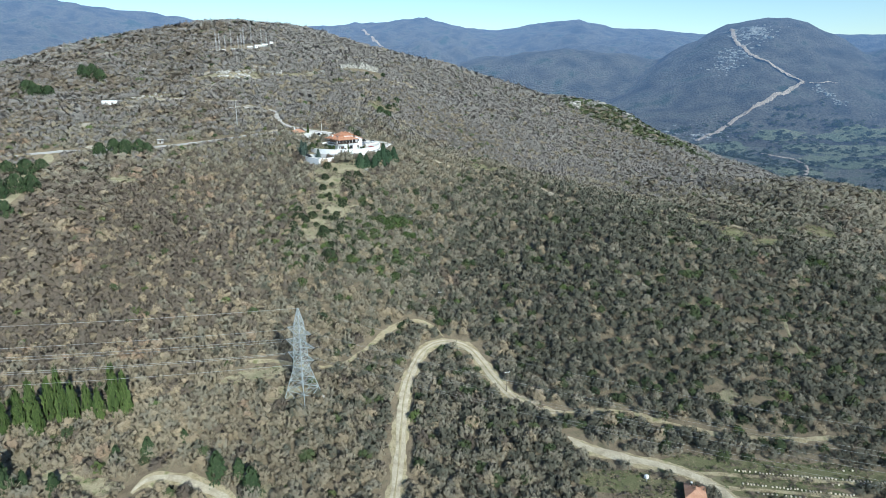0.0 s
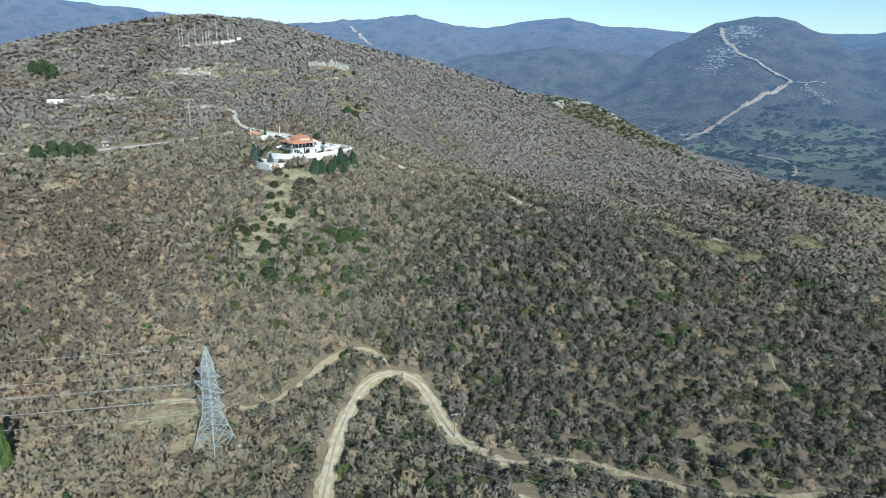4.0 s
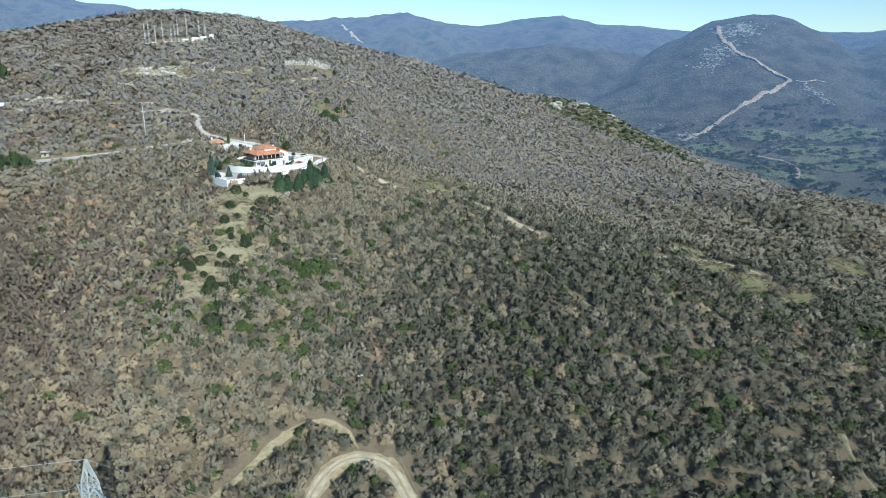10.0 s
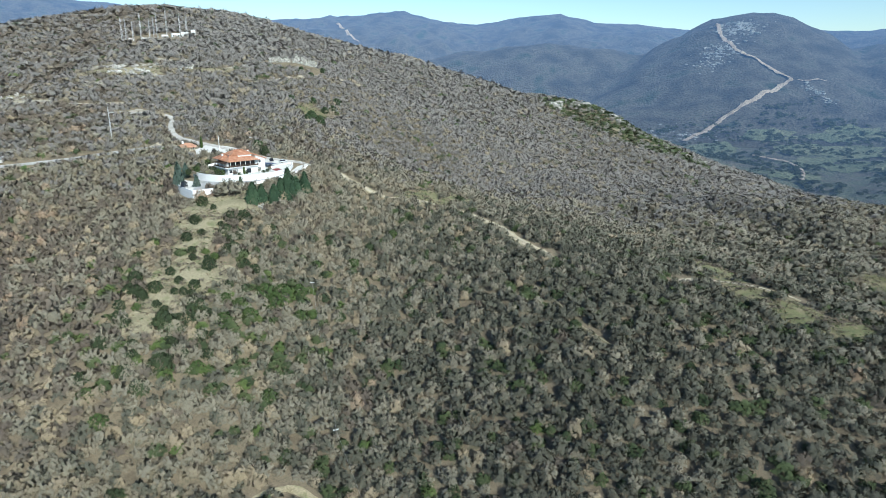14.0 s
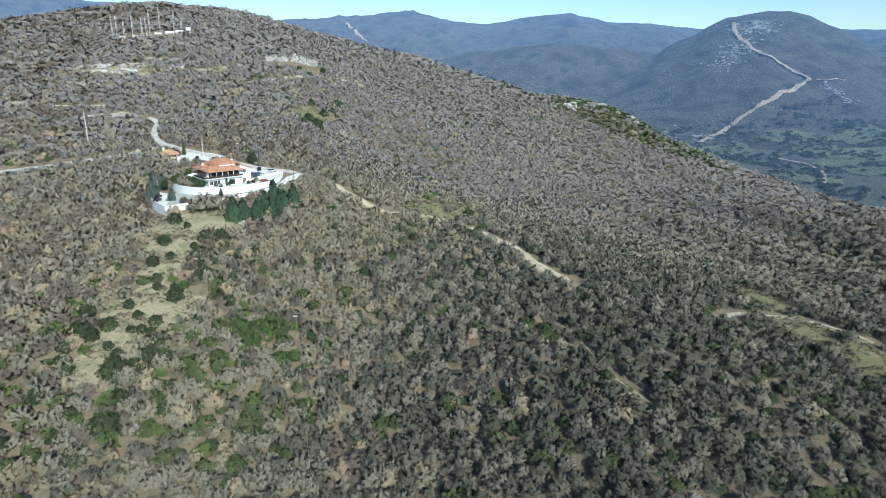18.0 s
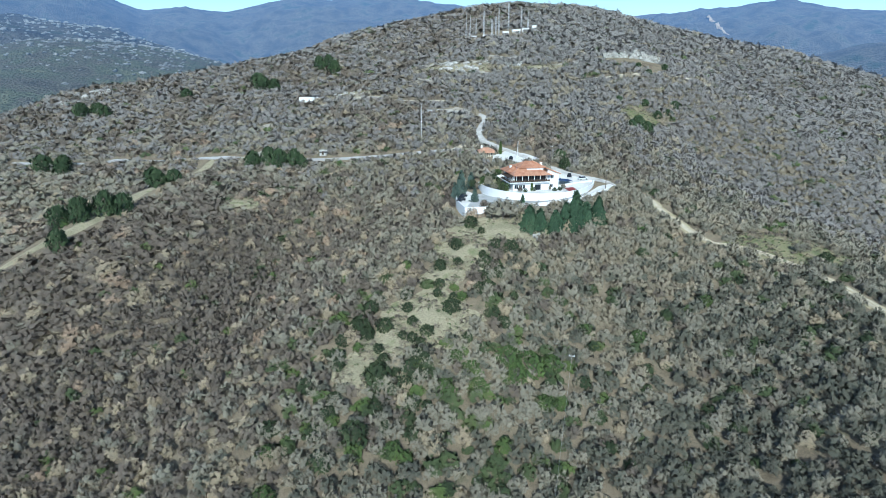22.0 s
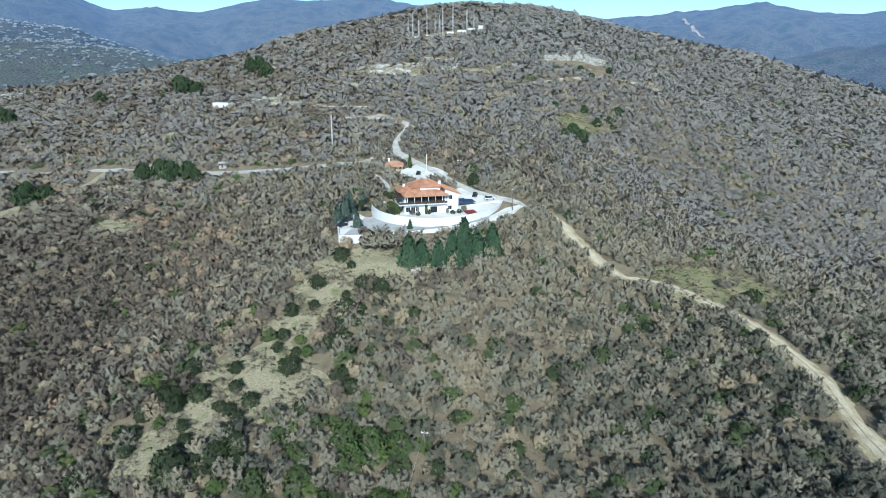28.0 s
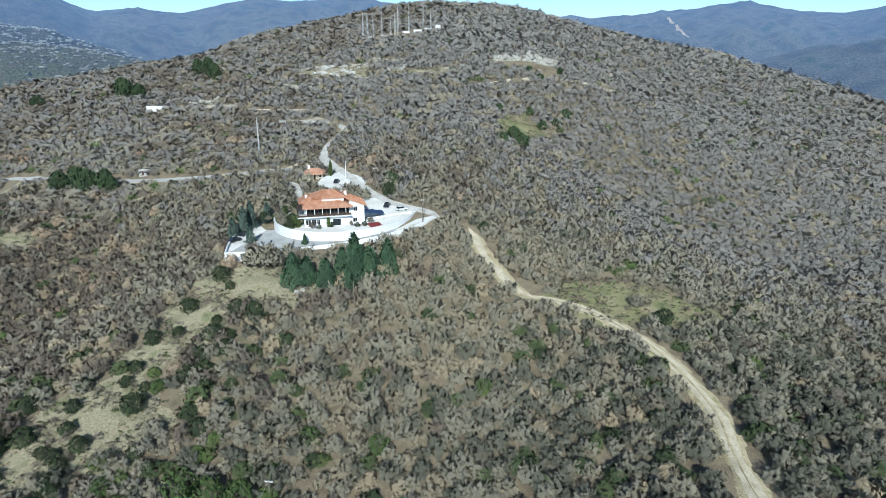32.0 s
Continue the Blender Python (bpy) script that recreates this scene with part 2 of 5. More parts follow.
def soup(name, tris, material, normals=None, tones=None):
    """One mesh of loose triangles, from an array (n, 3, 3); normals (n, 3, 3) gives soft corner normals, tones (n) a colour value for each."""
    n = len(tris)
    if normals is not None:
        flat = np.cross(tris[:, 1] - tris[:, 0], tris[:, 2] - tris[:, 0])
        flip = (flat * normals.mean(1)).sum(1) < 0
        tris, normals = tris.copy(), normals.copy()
        tris[flip] = tris[flip][:, ::-1]
        normals[flip] = normals[flip][:, ::-1]
    me = bpy.data.meshes.new(name)
    me.vertices.add(3 * n)
    me.vertices.foreach_set("co", np.ascontiguousarray(tris, dtype=np.float32).ravel())
    me.loops.add(3 * n)
    me.loops.foreach_set("vertex_index", np.arange(3 * n, dtype=np.int32))
    me.polygons.add(n)
    me.polygons.foreach_set("loop_start", np.arange(0, 3 * n, 3, dtype=np.int32))
    me.materials.append(material)
    me.update(calc_edges=True)
    if tones is not None:
        me.attributes.new("tone", "FLOAT", "FACE").data.foreach_set("value", np.ascontiguousarray(tones, dtype=np.float32))
    if normals is not None:
        me.polygons.foreach_set("use_smooth", np.ones(n, dtype=bool))
        me.normals_split_custom_set_from_vertices(normals.reshape(-1, 3).astype(np.float32))
    return me


def part(name, data, parent, label="", material=None):
    """Links a mesh or a bmesh as one object under a thing or a part."""
    if isinstance(data, bmesh.types.BMesh):
        me = bpy.data.meshes.new(name)
        data.to_mesh(me)
        data.free()
        me.materials.append(material)
        data = me
    ob = new(name, data)
    if parent is not None:
        ob.parent = parent
    return tagged(ob, label)


def thing(name, m, label, category, group="", kind=""):
    e = new(name)
    e.matrix_world = m
    e.empty_display_size = 0.5
    return tagged(e, label, category, group, kind)


def box_bm(x0, x1, y0, y1, z0, z1, bevel=0.0, bm=None):
    bm = bm or bmesh.new()
    r = bmesh.ops.create_cube(bm, size=1, matrix=Matrix.Translation(((x0 + x1) / 2, (y0 + y1) / 2, (z0 + z1) / 2)) @ Matrix.Diagonal((x1 - x0, y1 - y0, z1 - z0, 1)))
    if bevel:
        es = list({e for v in r["verts"] for e in v.link_edges})
        bmesh.ops.bevel(bm, geom=es, offset=bevel, segments=1, affect="EDGES")
    return bm


def rod_bm(p0, p1, r0, r1=None, sides=8, bm=None):
    bm = bm or bmesh.new()
    p0, p1 = Vector(p0), Vector(p1)
    d = p1 - p0
    m = Matrix.Translation((p0 + p1) / 2) @ d.to_track_quat("Z", "Y").to_matrix().to_4x4()
    bmesh.ops.create_cone(bm, cap_ends=True, segments=sides, radius1=r0, radius2=r0 if r1 is None else r1, depth=d.length, matrix=m)
    return bm


def prism_bm(poly, z0, z1):
    """A solid over a plan polygon; z0 and z1 may be numbers or one height for each corner."""
    bm = bmesh.new()
    n = len(poly)
    lo = [z0] * n if isinstance(z0, (int, float)) else z0
    hi = [z1] * n if isinstance(z1, (int, float)) else z1
    a = [bm.verts.new((*p, z)) for p, z in zip(poly, lo)]
    b = [bm.verts.new((*p, z)) for p, z in zip(poly, hi)]
    bm.faces.new(a[::-1])
    bm.faces.new(b)
    for k in range(n):
        bm.faces.new((a[k], a[(k + 1) % n], b[(k + 1) % n], b[k]))
    bmesh.ops.recalc_face_normals(bm, faces=bm.faces)
    return bm


# ---- the land ----
PLANE = (-78.47, -7.01, 2.66)
FORMS = []


def form(x, y, rise, length, width, turn):
    """A rounded hill or hollow of the land: its middle, its rise, its two half-widths and its turn in degrees."""
    FORMS.append((x, y, rise, length, width, math.cos(radians(turn)), math.sin(radians(turn))))


form(-65, 500, 156.6, 243, 350, 95.9)  # rise, north centre
form(71, -131, 72.5, 282, 128, 152.4)  # rise, middle centre
form(442, 16, 56.8, 101, 125, 42.4)  # rise, middle east
form(35, 176, 64.8, 134, 107, 41.7)  # rise, north centre
form(-659, -394, -84.2, 208, 400, 59.0)  # hollow, south west
form(775, 728, -61.4, 302, 400, 15.4)  # hollow, north east
form(-676, 670, -95.2, 216, 400, 131.9)  # hollow, north west
form(104, 122, -29.6, 32, 39, 144.4)  # hollow, north centre
form(-56, -23, -19.7, 52, 302, 165.1)  # hollow, middle centre
form(55, -164, -30.4, 43, 65, 172.6)  # hollow, south centre
form(487, 442, 44.7, 178, 201, 86.7)  # rise, north east
form(-482, 141, 24.4, 241, 101, 13.3)  # rise, north west
form(-71, -78, -17.0, 51, 34, 107.7)  # hollow, middle centre
form(117, 247, -18.3, 43, 48, 32.7)  # hollow, north centre
form(361, 161, -21.3, 84, 92, 9.3)  # hollow, north east
form(-145, 434, 19.8, 147, 80, 2.2)  # rise, north west
form(15, -229, -8.0, 31, 126, 66.6)  # hollow, south centre
form(-180, 169, -15.6, 41, 39, 142.1)  # hollow, north west
form(238, -147, -10.2, 46, 72, 37.8)  # hollow, middle east
form(-620, 147, -36.3, 82, 251, 0.0)  # hollow, north west
form(527, 40, -18.6, 75, 52, 100.4)  # hollow, middle east
form(-155, 5, -18.1, 55, 52, 177.9)  # hollow, middle west
form(-30, 106, -8.3, 60, 32, 17.7)  # hollow, middle centre
form(116, -299, -9.4, 62, 89, 26.7)  # hollow, south centre
form(149, 81, -18.4, 34, 54, 129.3)  # hollow, middle east
form(-165, 376, -10.2, 113, 46, 17.5)  # hollow, north west
form(-304, 64, -10.2, 63, 109, 21.2)  # hollow, middle west
form(423, 404, 9.2, 45, 65, 169.2)  # rise, north east
form(602, -199, 10.8, 134, 98, 55.7)  # rise, south east
form(-133, -329, 10.5, 69, 49, 80.2)  # rise, south west
form(155, 320, -13.8, 65, 70, 110.5)  # hollow, north east
form(-226, 472, -5.3, 84, 33, 133.0)  # hollow, north west
form(363, 23, -5.3, 32, 41, 12.5)  # hollow, middle east
form(200, 154, -6.0, 28, 31, 81.7)  # hollow, north east
form(151, 135, 10.8, 28, 28, 30.6)  # rise, north east
form(-259, -121, 2.4, 78, 45, 21.9)  # rise, middle west
form(340, -270, -2.2, 52, 47, 63.6)  # hollow, south east
form(-569, -409, -6.0, 36, 400, 49.8)  # hollow, south west
form(392, 392, 8.0, 40, 24, -30)  # rocky knoll
form(-174, -75, 3.5, 70, 13, 92)  # crest with the cleared strip
form(-218, -85, -6.0, 80, 26, 92)  # hollow behind it
form(216, -152, 7.0, 18, 48, 0)  # crest behind the eastern meadow
form(290, -42, 6.0, 90, 13, -72.5)  # low wooded ridges running down to the valley
form(357, 10, 7.0, 110, 15, -86)
form(245, 95, 5.0, 80, 14, -65)
form(14, -74, 2.4, 24, 8, 24)  # bank below the boundary wall

# height of the far skyline, degrees above level, over compass bearing
SKYLINE_B = np.array([-180, -100, -60, -54, -47, -43, -40, -37, -32, -23, -17, -8, -3, 4, 9, 12, 15, 19, 23, 26, 32, 44, 60, 100, 180.0])
SKYLINE_E = np.array([3.5, 4.5, 6.6, 6.4, 5.6, 4.2, 4.6, 4.2, 5.3, 5.7, 5.0, 4.2, 4.0, 4.4, 4.8, 4.3, 3.7, 4.2, 4.6, 3.9, 3.3, 2.9, 3.2, 4.0, 3.5])


def ridged(x, y, size):
    """Smooth relief noise in -1..1 for arrays, from turned waves."""
    s = 0
    for k, (a, f) in enumerate(((0.3, 1.0), (1.5, 1.7), (2.5, 2.9), (0.9, 4.7), (2.1, 7.3))):
        u = (x * math.cos(a) + y * math.sin(a)) * f / size
        v = (-x * math.sin(a) + y * math.cos(a)) * f / size
        s = s + (np.sin(u * 6.28 + 1.7 * np.sin(v * 3.1 + k)) * np.cos(v * 4.9 + k)) / f
    return s / 1.9


def smooth01(t):
    t = np.clip(t, 0, 1)
    return t * t * (3 - 2 * t)


def land(x, y):
    """The height of the land, for numbers or arrays."""
    x, y = np.asarray(x, float), np.asarray(y, float)
    z = PLANE[0] + PLANE[1] * x / 100 + PLANE[2] * y / 100
    for cx, cy, h, sx, sy, c, s in FORMS:
        u, v = (x - cx) * c + (y - cy) * s, -(x - cx) * s + (y - cy) * c
        z = z + h * np.exp(-(u / sx) ** 2 / 2 - (v / sy) ** 2 / 2)
    out = np.hypot(np.maximum(np.maximum(-520 - x, x - 620), 0), np.maximum(np.maximum(-360 - y, y - 600), 0))
    w = smooth01(out / 330)
    dx, dy = x - 40, y + 300
    r = np.hypot(dx, dy)
    b = np.degrees(np.arctan2(dx, dy))
    crest = 40 + 4200 * np.tan(np.radians(np.interp(b, SKYLINE_B, SKYLINE_E)))
    rug = ridged(x, y, 1500)
    rise = smooth01((r - 2300) / 1900)
    gully = (38 * ridged(x + 400, y, 620) + 22 * ridged(x, y - 700, 260) + 9 * ridged(x - 300, y, 110)) * smooth01((r - 1500) / 900) * (1 - 0.6 * smooth01((r - 3300) / 900))
    far = -170 + (crest + 170) * rise + 60 * rug * (1 - smooth01((r - 3300) / 900)) * smooth01((r - 900) / 800) + gully
    # the mountain with the cleared strip, and the rocky slope in the west
    for cx, cy, h, sx, sy, a in ((1890, 2030, 440, 520, 400, 0.6), (1500, 1750, 60, 300, 500, 0.3), (2420, 1760, 330, 520, 420, 0.6), (1080, 2330, 325, 700, 300, -0.38), (-2050, 1350, 380, 560, 820, 0.9), (-1200, 880, 265, 480, 560, 0.5)):
        c, s = math.cos(a), math.sin(a)
        u, v = (x - cx) * c + (y - cy) * s, -(x - cx) * s + (y - cy) * c
        far = np.maximum(far, -170 + h * np.exp(-(u / sx) ** 2 / 2 - (v / sy) ** 2 / 2) + 18 * rug + 0.45 * gully)
    z = z * (1 - w) + far * w
    away = np.maximum(np.maximum(smooth01((x - 150) / 120), smooth01((y - 110) / 90)), smooth01((-150 - x) / 90)) * (1 - w)
    z = z + away * (3.6 * ridged(x + 37, y + 11, 210) + 2.0 * ridged(x, y, 90))
    # the building plot is cut into the slope
    lot = np.exp(-(((x - 14) / 18) ** 4 + ((y + 46) / 13) ** 4))
    return z - 1.6 * lot


def sheet(name, radii, count, material):
    """A ring of the land between two radii round the valley."""
    ang = np.linspace(0, 2 * math.pi, count, endpoint=False)
    R, A = np.meshgrid(radii, ang, indexing="ij")
    X, Y = 40 + R * np.sin(A), -130 + R * np.cos(A)
    V = np.stack([X, Y, land(X, Y)], -1).reshape(-1, 3)
    n = len(radii)
    F = []
    for i in range(n - 1):
        for j in range(count):
            k = (j + 1) % count
            F.append((i * count + j, i * count + k, (i + 1) * count + k, (i + 1) * count + j))
    return mesh_from(name, V, F, material, True)


ground = tagged(new("ground", sheet("ground", np.r_[1.0, 4 + 4.2 * np.arange(150), 630 * 1.03 ** np.arange(1, 7)], 420, M_GROUND)),
                "brown leaf-littered hillside ground with dry grass", "ground", kind="structure")
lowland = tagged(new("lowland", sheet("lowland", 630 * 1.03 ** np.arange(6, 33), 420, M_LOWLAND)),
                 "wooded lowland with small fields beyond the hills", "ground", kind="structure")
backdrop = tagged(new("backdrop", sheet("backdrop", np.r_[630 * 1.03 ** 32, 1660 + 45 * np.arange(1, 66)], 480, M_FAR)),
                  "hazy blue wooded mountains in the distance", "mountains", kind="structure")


# ---- ways and openings in the wood (plan lines, metres) ----
WAYS = {
    "hairpin_road": (2.9, [(12, -318), (15, -305), (17, -296), (20, -279), (23, -261), (28, -244), (33, -232), (39, -225), (46, -224), (53, -229), (56, -239), (58, -252), (60, -263), (64, -272), (71, -277), (76, -278)]),
    "forest_track": (1.1, [(76, -278), (86, -280), (95, -283), (100, -287), (111, -294), (122, -300), (135, -304), (147, -307), (158, -308)]),
    "lower_road": (2.8, [(72, -290), (75, -296), (84, -301), (91, -305), (99, -309), (105, -314), (109, -322), (112, -335)]),
    "hive_track": (1.8, [(104, -311), (118, -315), (133, -319), (154, -325.5), (190, -336)]),
    "field_track": (1.6, [(106, -316), (112, -318.5), (120, -320.5), (132, -324), (150, -330)]),
    "pylon_track": (1.6, [(-33, -237), (-20, -238), (-10, -244), (2, -242), (10, -233), (17, -223), (25, -213), (34, -208), (41, -212), (45, -221)]),
    "valley_road": (2.5, [(-57.5, -291.5), (-56, -289), (-53, -287.5), (-46, -289), (-40, -293), (-34, -297), (-26, -306), (-20, -318)]),
    "spur_track": (2.4, [(57, -31), (62, -39), (66, -47), (71, -53), (76, -59), (80, -62), (84, -62.5)]),
    "spur_road": (2.9, [(82, -62), (88, -62), (94, -62), (100, -64), (107, -69), (113, -74), (118, -82), (122, -90), (125, -98), (126, -107), (127, -115), (129, -124), (133, -136)]),
    "ravine_track": (2.4, [(168, -164), (175, -160), (184, -157), (190, -157), (197, -160), (202, -168), (208, -180)]),
    "mountain_road": (4.2, [(47, -29), (43, -26), (38, -25), (31, -24.5), (25, -22), (19, -17), (13.5, -12), (8, -6), (2, 2), (-4, 9), (-10, 15), (-17, 22), (-25, 31), (-30, 41), (-33, 53), (-35, 66), (-36, 76), (-39, 83), (-45, 87), (-57, 86), (-66, 82)]),
    "garden_road": (3.0, [(-6, -24), (-12, -16), (-16, -9), (-21, -1), (-28, 4), (-36, 7), (-46, 8)]),
    "west_road": (3.4, [(-20, 25), (-27, 21), (-33, 20), (-40, 21), (-55, 20), (-78, 17), (-100, 15), (-122, 14), (-145, 16), (-172, 17), (-192, 21), (-236, 22), (-270, 20), (-299, 16), (-340, 10)]),
    "terrace_road": (4.2, [(-185, 104), (-168, 102), (-150, 98), (-128, 94), (-105, 88), (-85, 92), (-64, 100)]),
    "fort_road": (3.6, [(10, 140), (24, 143), (36, 150), (50, 160), (64, 172), (80, 186), (96, 196)]),
    "gully_bank": (0.9, [(119, -158), (121, -164), (122, -172), (122, -183), (125, -191), (128, -199)]),
    "bare_bank": (1.2, [(175, -252), (172, -260), (168, -268), (168, -275), (169, -282)]),
    "ridge_strip": (7.0, [(-192, -155), (-184, -138), (-180, -126), (-176, -112), (-168, -97), (-166, -82), (-172, -60), (-179, -40), (-183, -22), (-180, -5), (-182, 8), (-187, 18)]),
}
PALE = {"hairpin_road", "spur_road", "ravine_track", "lower_road", "valley_road", "terrace_road", "forest_track", "pylon_track", "spur_track"}


def resample(line, step):
    """Points every so many metres along a smoothed plan line."""
    p = np.array(line, float)
    for _ in range(2):
        q = np.empty((2 * len(p) - 2, 2))
        q[0::2], q[1::2] = 0.75 * p[:-1] + 0.25 * p[1:], 0.25 * p[:-1] + 0.75 * p[1:]
        p = np.vstack([p[:1], q, p[-1:]])
    d = np.r_[0, np.cumsum(np.hypot(*np.diff(p, axis=0).T))]
    s = np.linspace(0, d[-1], max(2, int(d[-1] / step)))
    return np.stack([np.interp(s, d, p[:, 0]), np.interp(s, d, p[:, 1])], -1)


def ribbon(line, width, lift, rng, rough=0.25, edge_lift=0.02):
    """Vertices and faces of a strip of ground laid along a plan line, with uneven edges."""
    p = resample(line, 1.6)
    t = np.gradient(p, axis=0)
    t /= np.linalg.norm(t, axis=1)[:, None]
    nrm = np.stack([-t[:, 1], t[:, 0]], -1)
    n, cols = len(p), 5
    taper = np.minimum(1, 0.2 + np.minimum(np.arange(n), np.arange(n)[::-1]) * 0.22)
    V = np.zeros((n, cols, 3))
    for c in range(cols):
        f = (c / (cols - 1) - 0.5) * width
        edge = np.convolve(rng.normal(0, rough * 1.5, n), np.ones(4) / 4, "same") if c in (0, cols - 1) else 0
        q = p + nrm * ((f + edge) * taper)[:, None]
        V[:, c, :2] = q
        V[:, c, 2] = land(q[:, 0], q[:, 1]) + (lift if 0 < c < cols - 1 else edge_lift)
    F = [(i * cols + c, i * cols + c + 1, (i + 1) * cols + c + 1, (i + 1) * cols + c) for i in range(n - 1) for c in range(cols - 1)]
    return V.reshape(-1, 3), F


rng = np.random.default_rng(5)
WAY_POINTS = []
NARROW = {"ridge_strip": 7.0, "spur_road": 2.7, "gully_bank": 0.1, "bare_bank": 0.3, "garden_road": 0.6, "west_road": 2.2, "terrace_road": 0.8, "fort_road": 0.2, "mountain_road": 1.7}    # where the scrub leans over the road
VERGES = ("hairpin_road", "spur_road", "lower_road", "forest_track", "valley_road", "spur_track", "ravine_track", "pylon_track")
for name, (width, line) in WAYS.items():
    V, F = ribbon(line, width, 0.36, rng, 0.3, 0.27 if name in VERGES else 0.0)
    m = M_VERGE if name in ("pylon_track", "forest_track", "hive_track", "field_track") else M_DIRT if name in PALE else M_MEADOW if name in ("ridge_strip", "gully_bank", "bare_bank") else M_ROADTOP if name in ("mountain_road", "garden_road") else M_GRAVEL if name == "west_road" else M_DIRT
    tagged(new(name, mesh_from(name, V, F, m, True)), "worn pale dirt road through the scrub" if m is M_DIRT else "overgrown ochre track of dry grass and earth" if m in (M_VERGE, M_MEADOW) else "grey narrow mountain road", "road", kind="structure")
    WAY_POINTS.append((resample(line, 3.0), NARROW.get(name, width / 2 + ((1.3 if width > 2 else 0.5) if name in VERGES else 0))))
    if name in ("hairpin_road", "spur_road"):
        V, F = ribbon(line, 0.55, 0.42, rng, 0.12, 0.38)
        tagged(new("grass_strip", mesh_from("grass_strip", V, F, M_VERGE, True)), "dry grass between the wheel ruts of the dirt road", "verge", kind="structure")
    if name in VERGES:
        V, F = ribbon(line, width + (4.4 if width > 2 else 1.8), 0.2, rng, 1.3, -0.25)
        tagged(new("road_verge", mesh_from("road_verge", V, F, M_VERGE, True)), "dry stony verge beside the dirt road", "verge", kind="structure")

# clearings: middle, two half-widths, turn
CLEARINGS = {
    "spur_meadow": (M_GREENMEADOW, [(110, -51, 22, 14, 20)]),
    "house_meadow": (M_MEADOW, [(13, -84, 18, 8.5, 22), (3, -98, 9, 10, 15), (1, -111, 7, 8, 0), (4, -131, 15, 10, 12), (-3, -142, 8, 9, 20), (-8, -155, 5, 7, 10)]),
    "fort_meadow": (M_GREENMEADOW, [(50, 104, 10, 18, -15)]),
    "ravine_meadow": (M_GREENMEADOW, [(192, -172, 9, 12, 0), (198, -190, 9, 11, 20), (207, -202, 9, 8, 20), (203, -140, 9, 16, -12), (308, -126, 8, 12, 20)]),
    "pylon_clearing": (M_MEADOW, [(-13, -258, 8, 4.5, 10), (-27, -246, 10, 4.5, 15)]),
    "west_meadow": (M_MEADOW, [(-125, -42, 8, 9, 30)]),
    "field": (M_FIELD, [(82, -311.5, 15, 5.0, -12), (84, -322, 15, 7, 0)]),
    "gully_clearing": (M_MEADOW, [(131, -285, 4, 3, 0)]),
    "turning_place": (M_DIRT, [(65, -271, 5.5, 4, -40)]),
    "hive_field": (M_FIELD, [(138, -318, 22, 4.5, -18), (124, -321, 15, 5, -18), (108, -308, 9, 3.5, -25)]),
    "valley_bank": (M_MEADOW, [(-80, -279, 7, 3, -35), (-68, -286, 7, 3, -20), (-19, -300, 5, 2.5, -10)]),
    "terrace_bank": (M_MEADOW, [(-140, 104, 30, 6, -10), (-80, 150, 30, 10, 10), (-20, 160, 24, 6, 10)]),
}


def blob(cx, cy, a, b, turn, rng, rings=7, spokes=36):
    """A ragged patch of ground cover."""
    ph = rng.uniform(0, 6.28, 4)
    V, F = [(cx, cy, float(land(cx, cy)) + 0.14)], []
    c, s = math.cos(radians(turn)), math.sin(radians(turn))
    for i in range(1, rings + 1):
        for j in range(spokes):
            t = j / spokes * 6.2832
            k = i / rings * (1 + 0.16 * math.sin(2 * t + ph[0]) + 0.11 * math.sin(5 * t + ph[1]) + 0.08 * math.sin(9 * t + ph[2]) + 0.05 * math.sin(14 * t + ph[3]))
            u, v = 1.12 * a * k * math.cos(t), 1.12 * b * k * math.sin(t)
            x, y = cx + u * c - v * s, cy + u * s + v * c
            V.append((x, y, float(land(x, y)) + (0.14 if i < rings else -0.15)))
    for j in range(spokes):
        F.append((0, 1 + j, 1 + (j + 1) % spokes))
        for i in range(rings - 1):
            o, q = 1 + i * spokes, 1 + (i + 1) * spokes
            F.append((o + j, q + j, q + (j + 1) % spokes, o + (j + 1) % spokes))
    return V, F


OPEN = []
for name, (m, patches) in CLEARINGS.items():
    for k, (cx, cy, a, b, turn) in enumerate(patches):
        V, F = blob(cx, cy, a, b, turn, rng)
        V = [(x, y, z + 0.012 * k) for x, y, z in V]
        OPEN.append((cx, cy, a, b, math.cos(radians(turn)), math.sin(radians(turn))))
        tagged(new(name, mesh_from(name, V, F, m, True)), "bare trodden patch of pale dirt" if m is M_DIRT else "open patch of short dry winter grass", "clearing" if m is M_DIRT else "meadow", kind="structure")


PLOT = [(-16, -43), (-14.5, -58), (-4.5, -77.5), (4, -75.8), (18, -69), (35, -55.5), (44.5, -37), (47, -28), (40, -22), (14, -24), (-6, -29)]


# stony, half-open places on the hill
STONY = [(-77, 154, 17, 9, 10), (-55, 172, 13, 5, 10), (-110, 162, 15, 5, 5), (-2, 166, 12, 6, 10), (-27, 322, 12, 6, 0), (7, 275, 12, 5, 10), (-170, 255, 17, 6, 10), (-238, 325, 20, 8, 0), (-259, 285, 17, 6, 0), (-123, 91, 14, 4, 0), (-144, 83, 10, 4, 0)]
STONY += [(-90, 126, 17, 4, 5), (-221, 225, 17, 6, 0), (-63, 143, 11, 5, 0), (-153, 23, 9, 4, 0), (-132, 101, 17, 4, -5), (-145, 175, 15, 5, 5), (-172, 55, 6, 4, 0), (-58, 85, 8, 6, 30), (-140, 206, 13, 4, 5), (-35, 178, 11, 4, 0)]
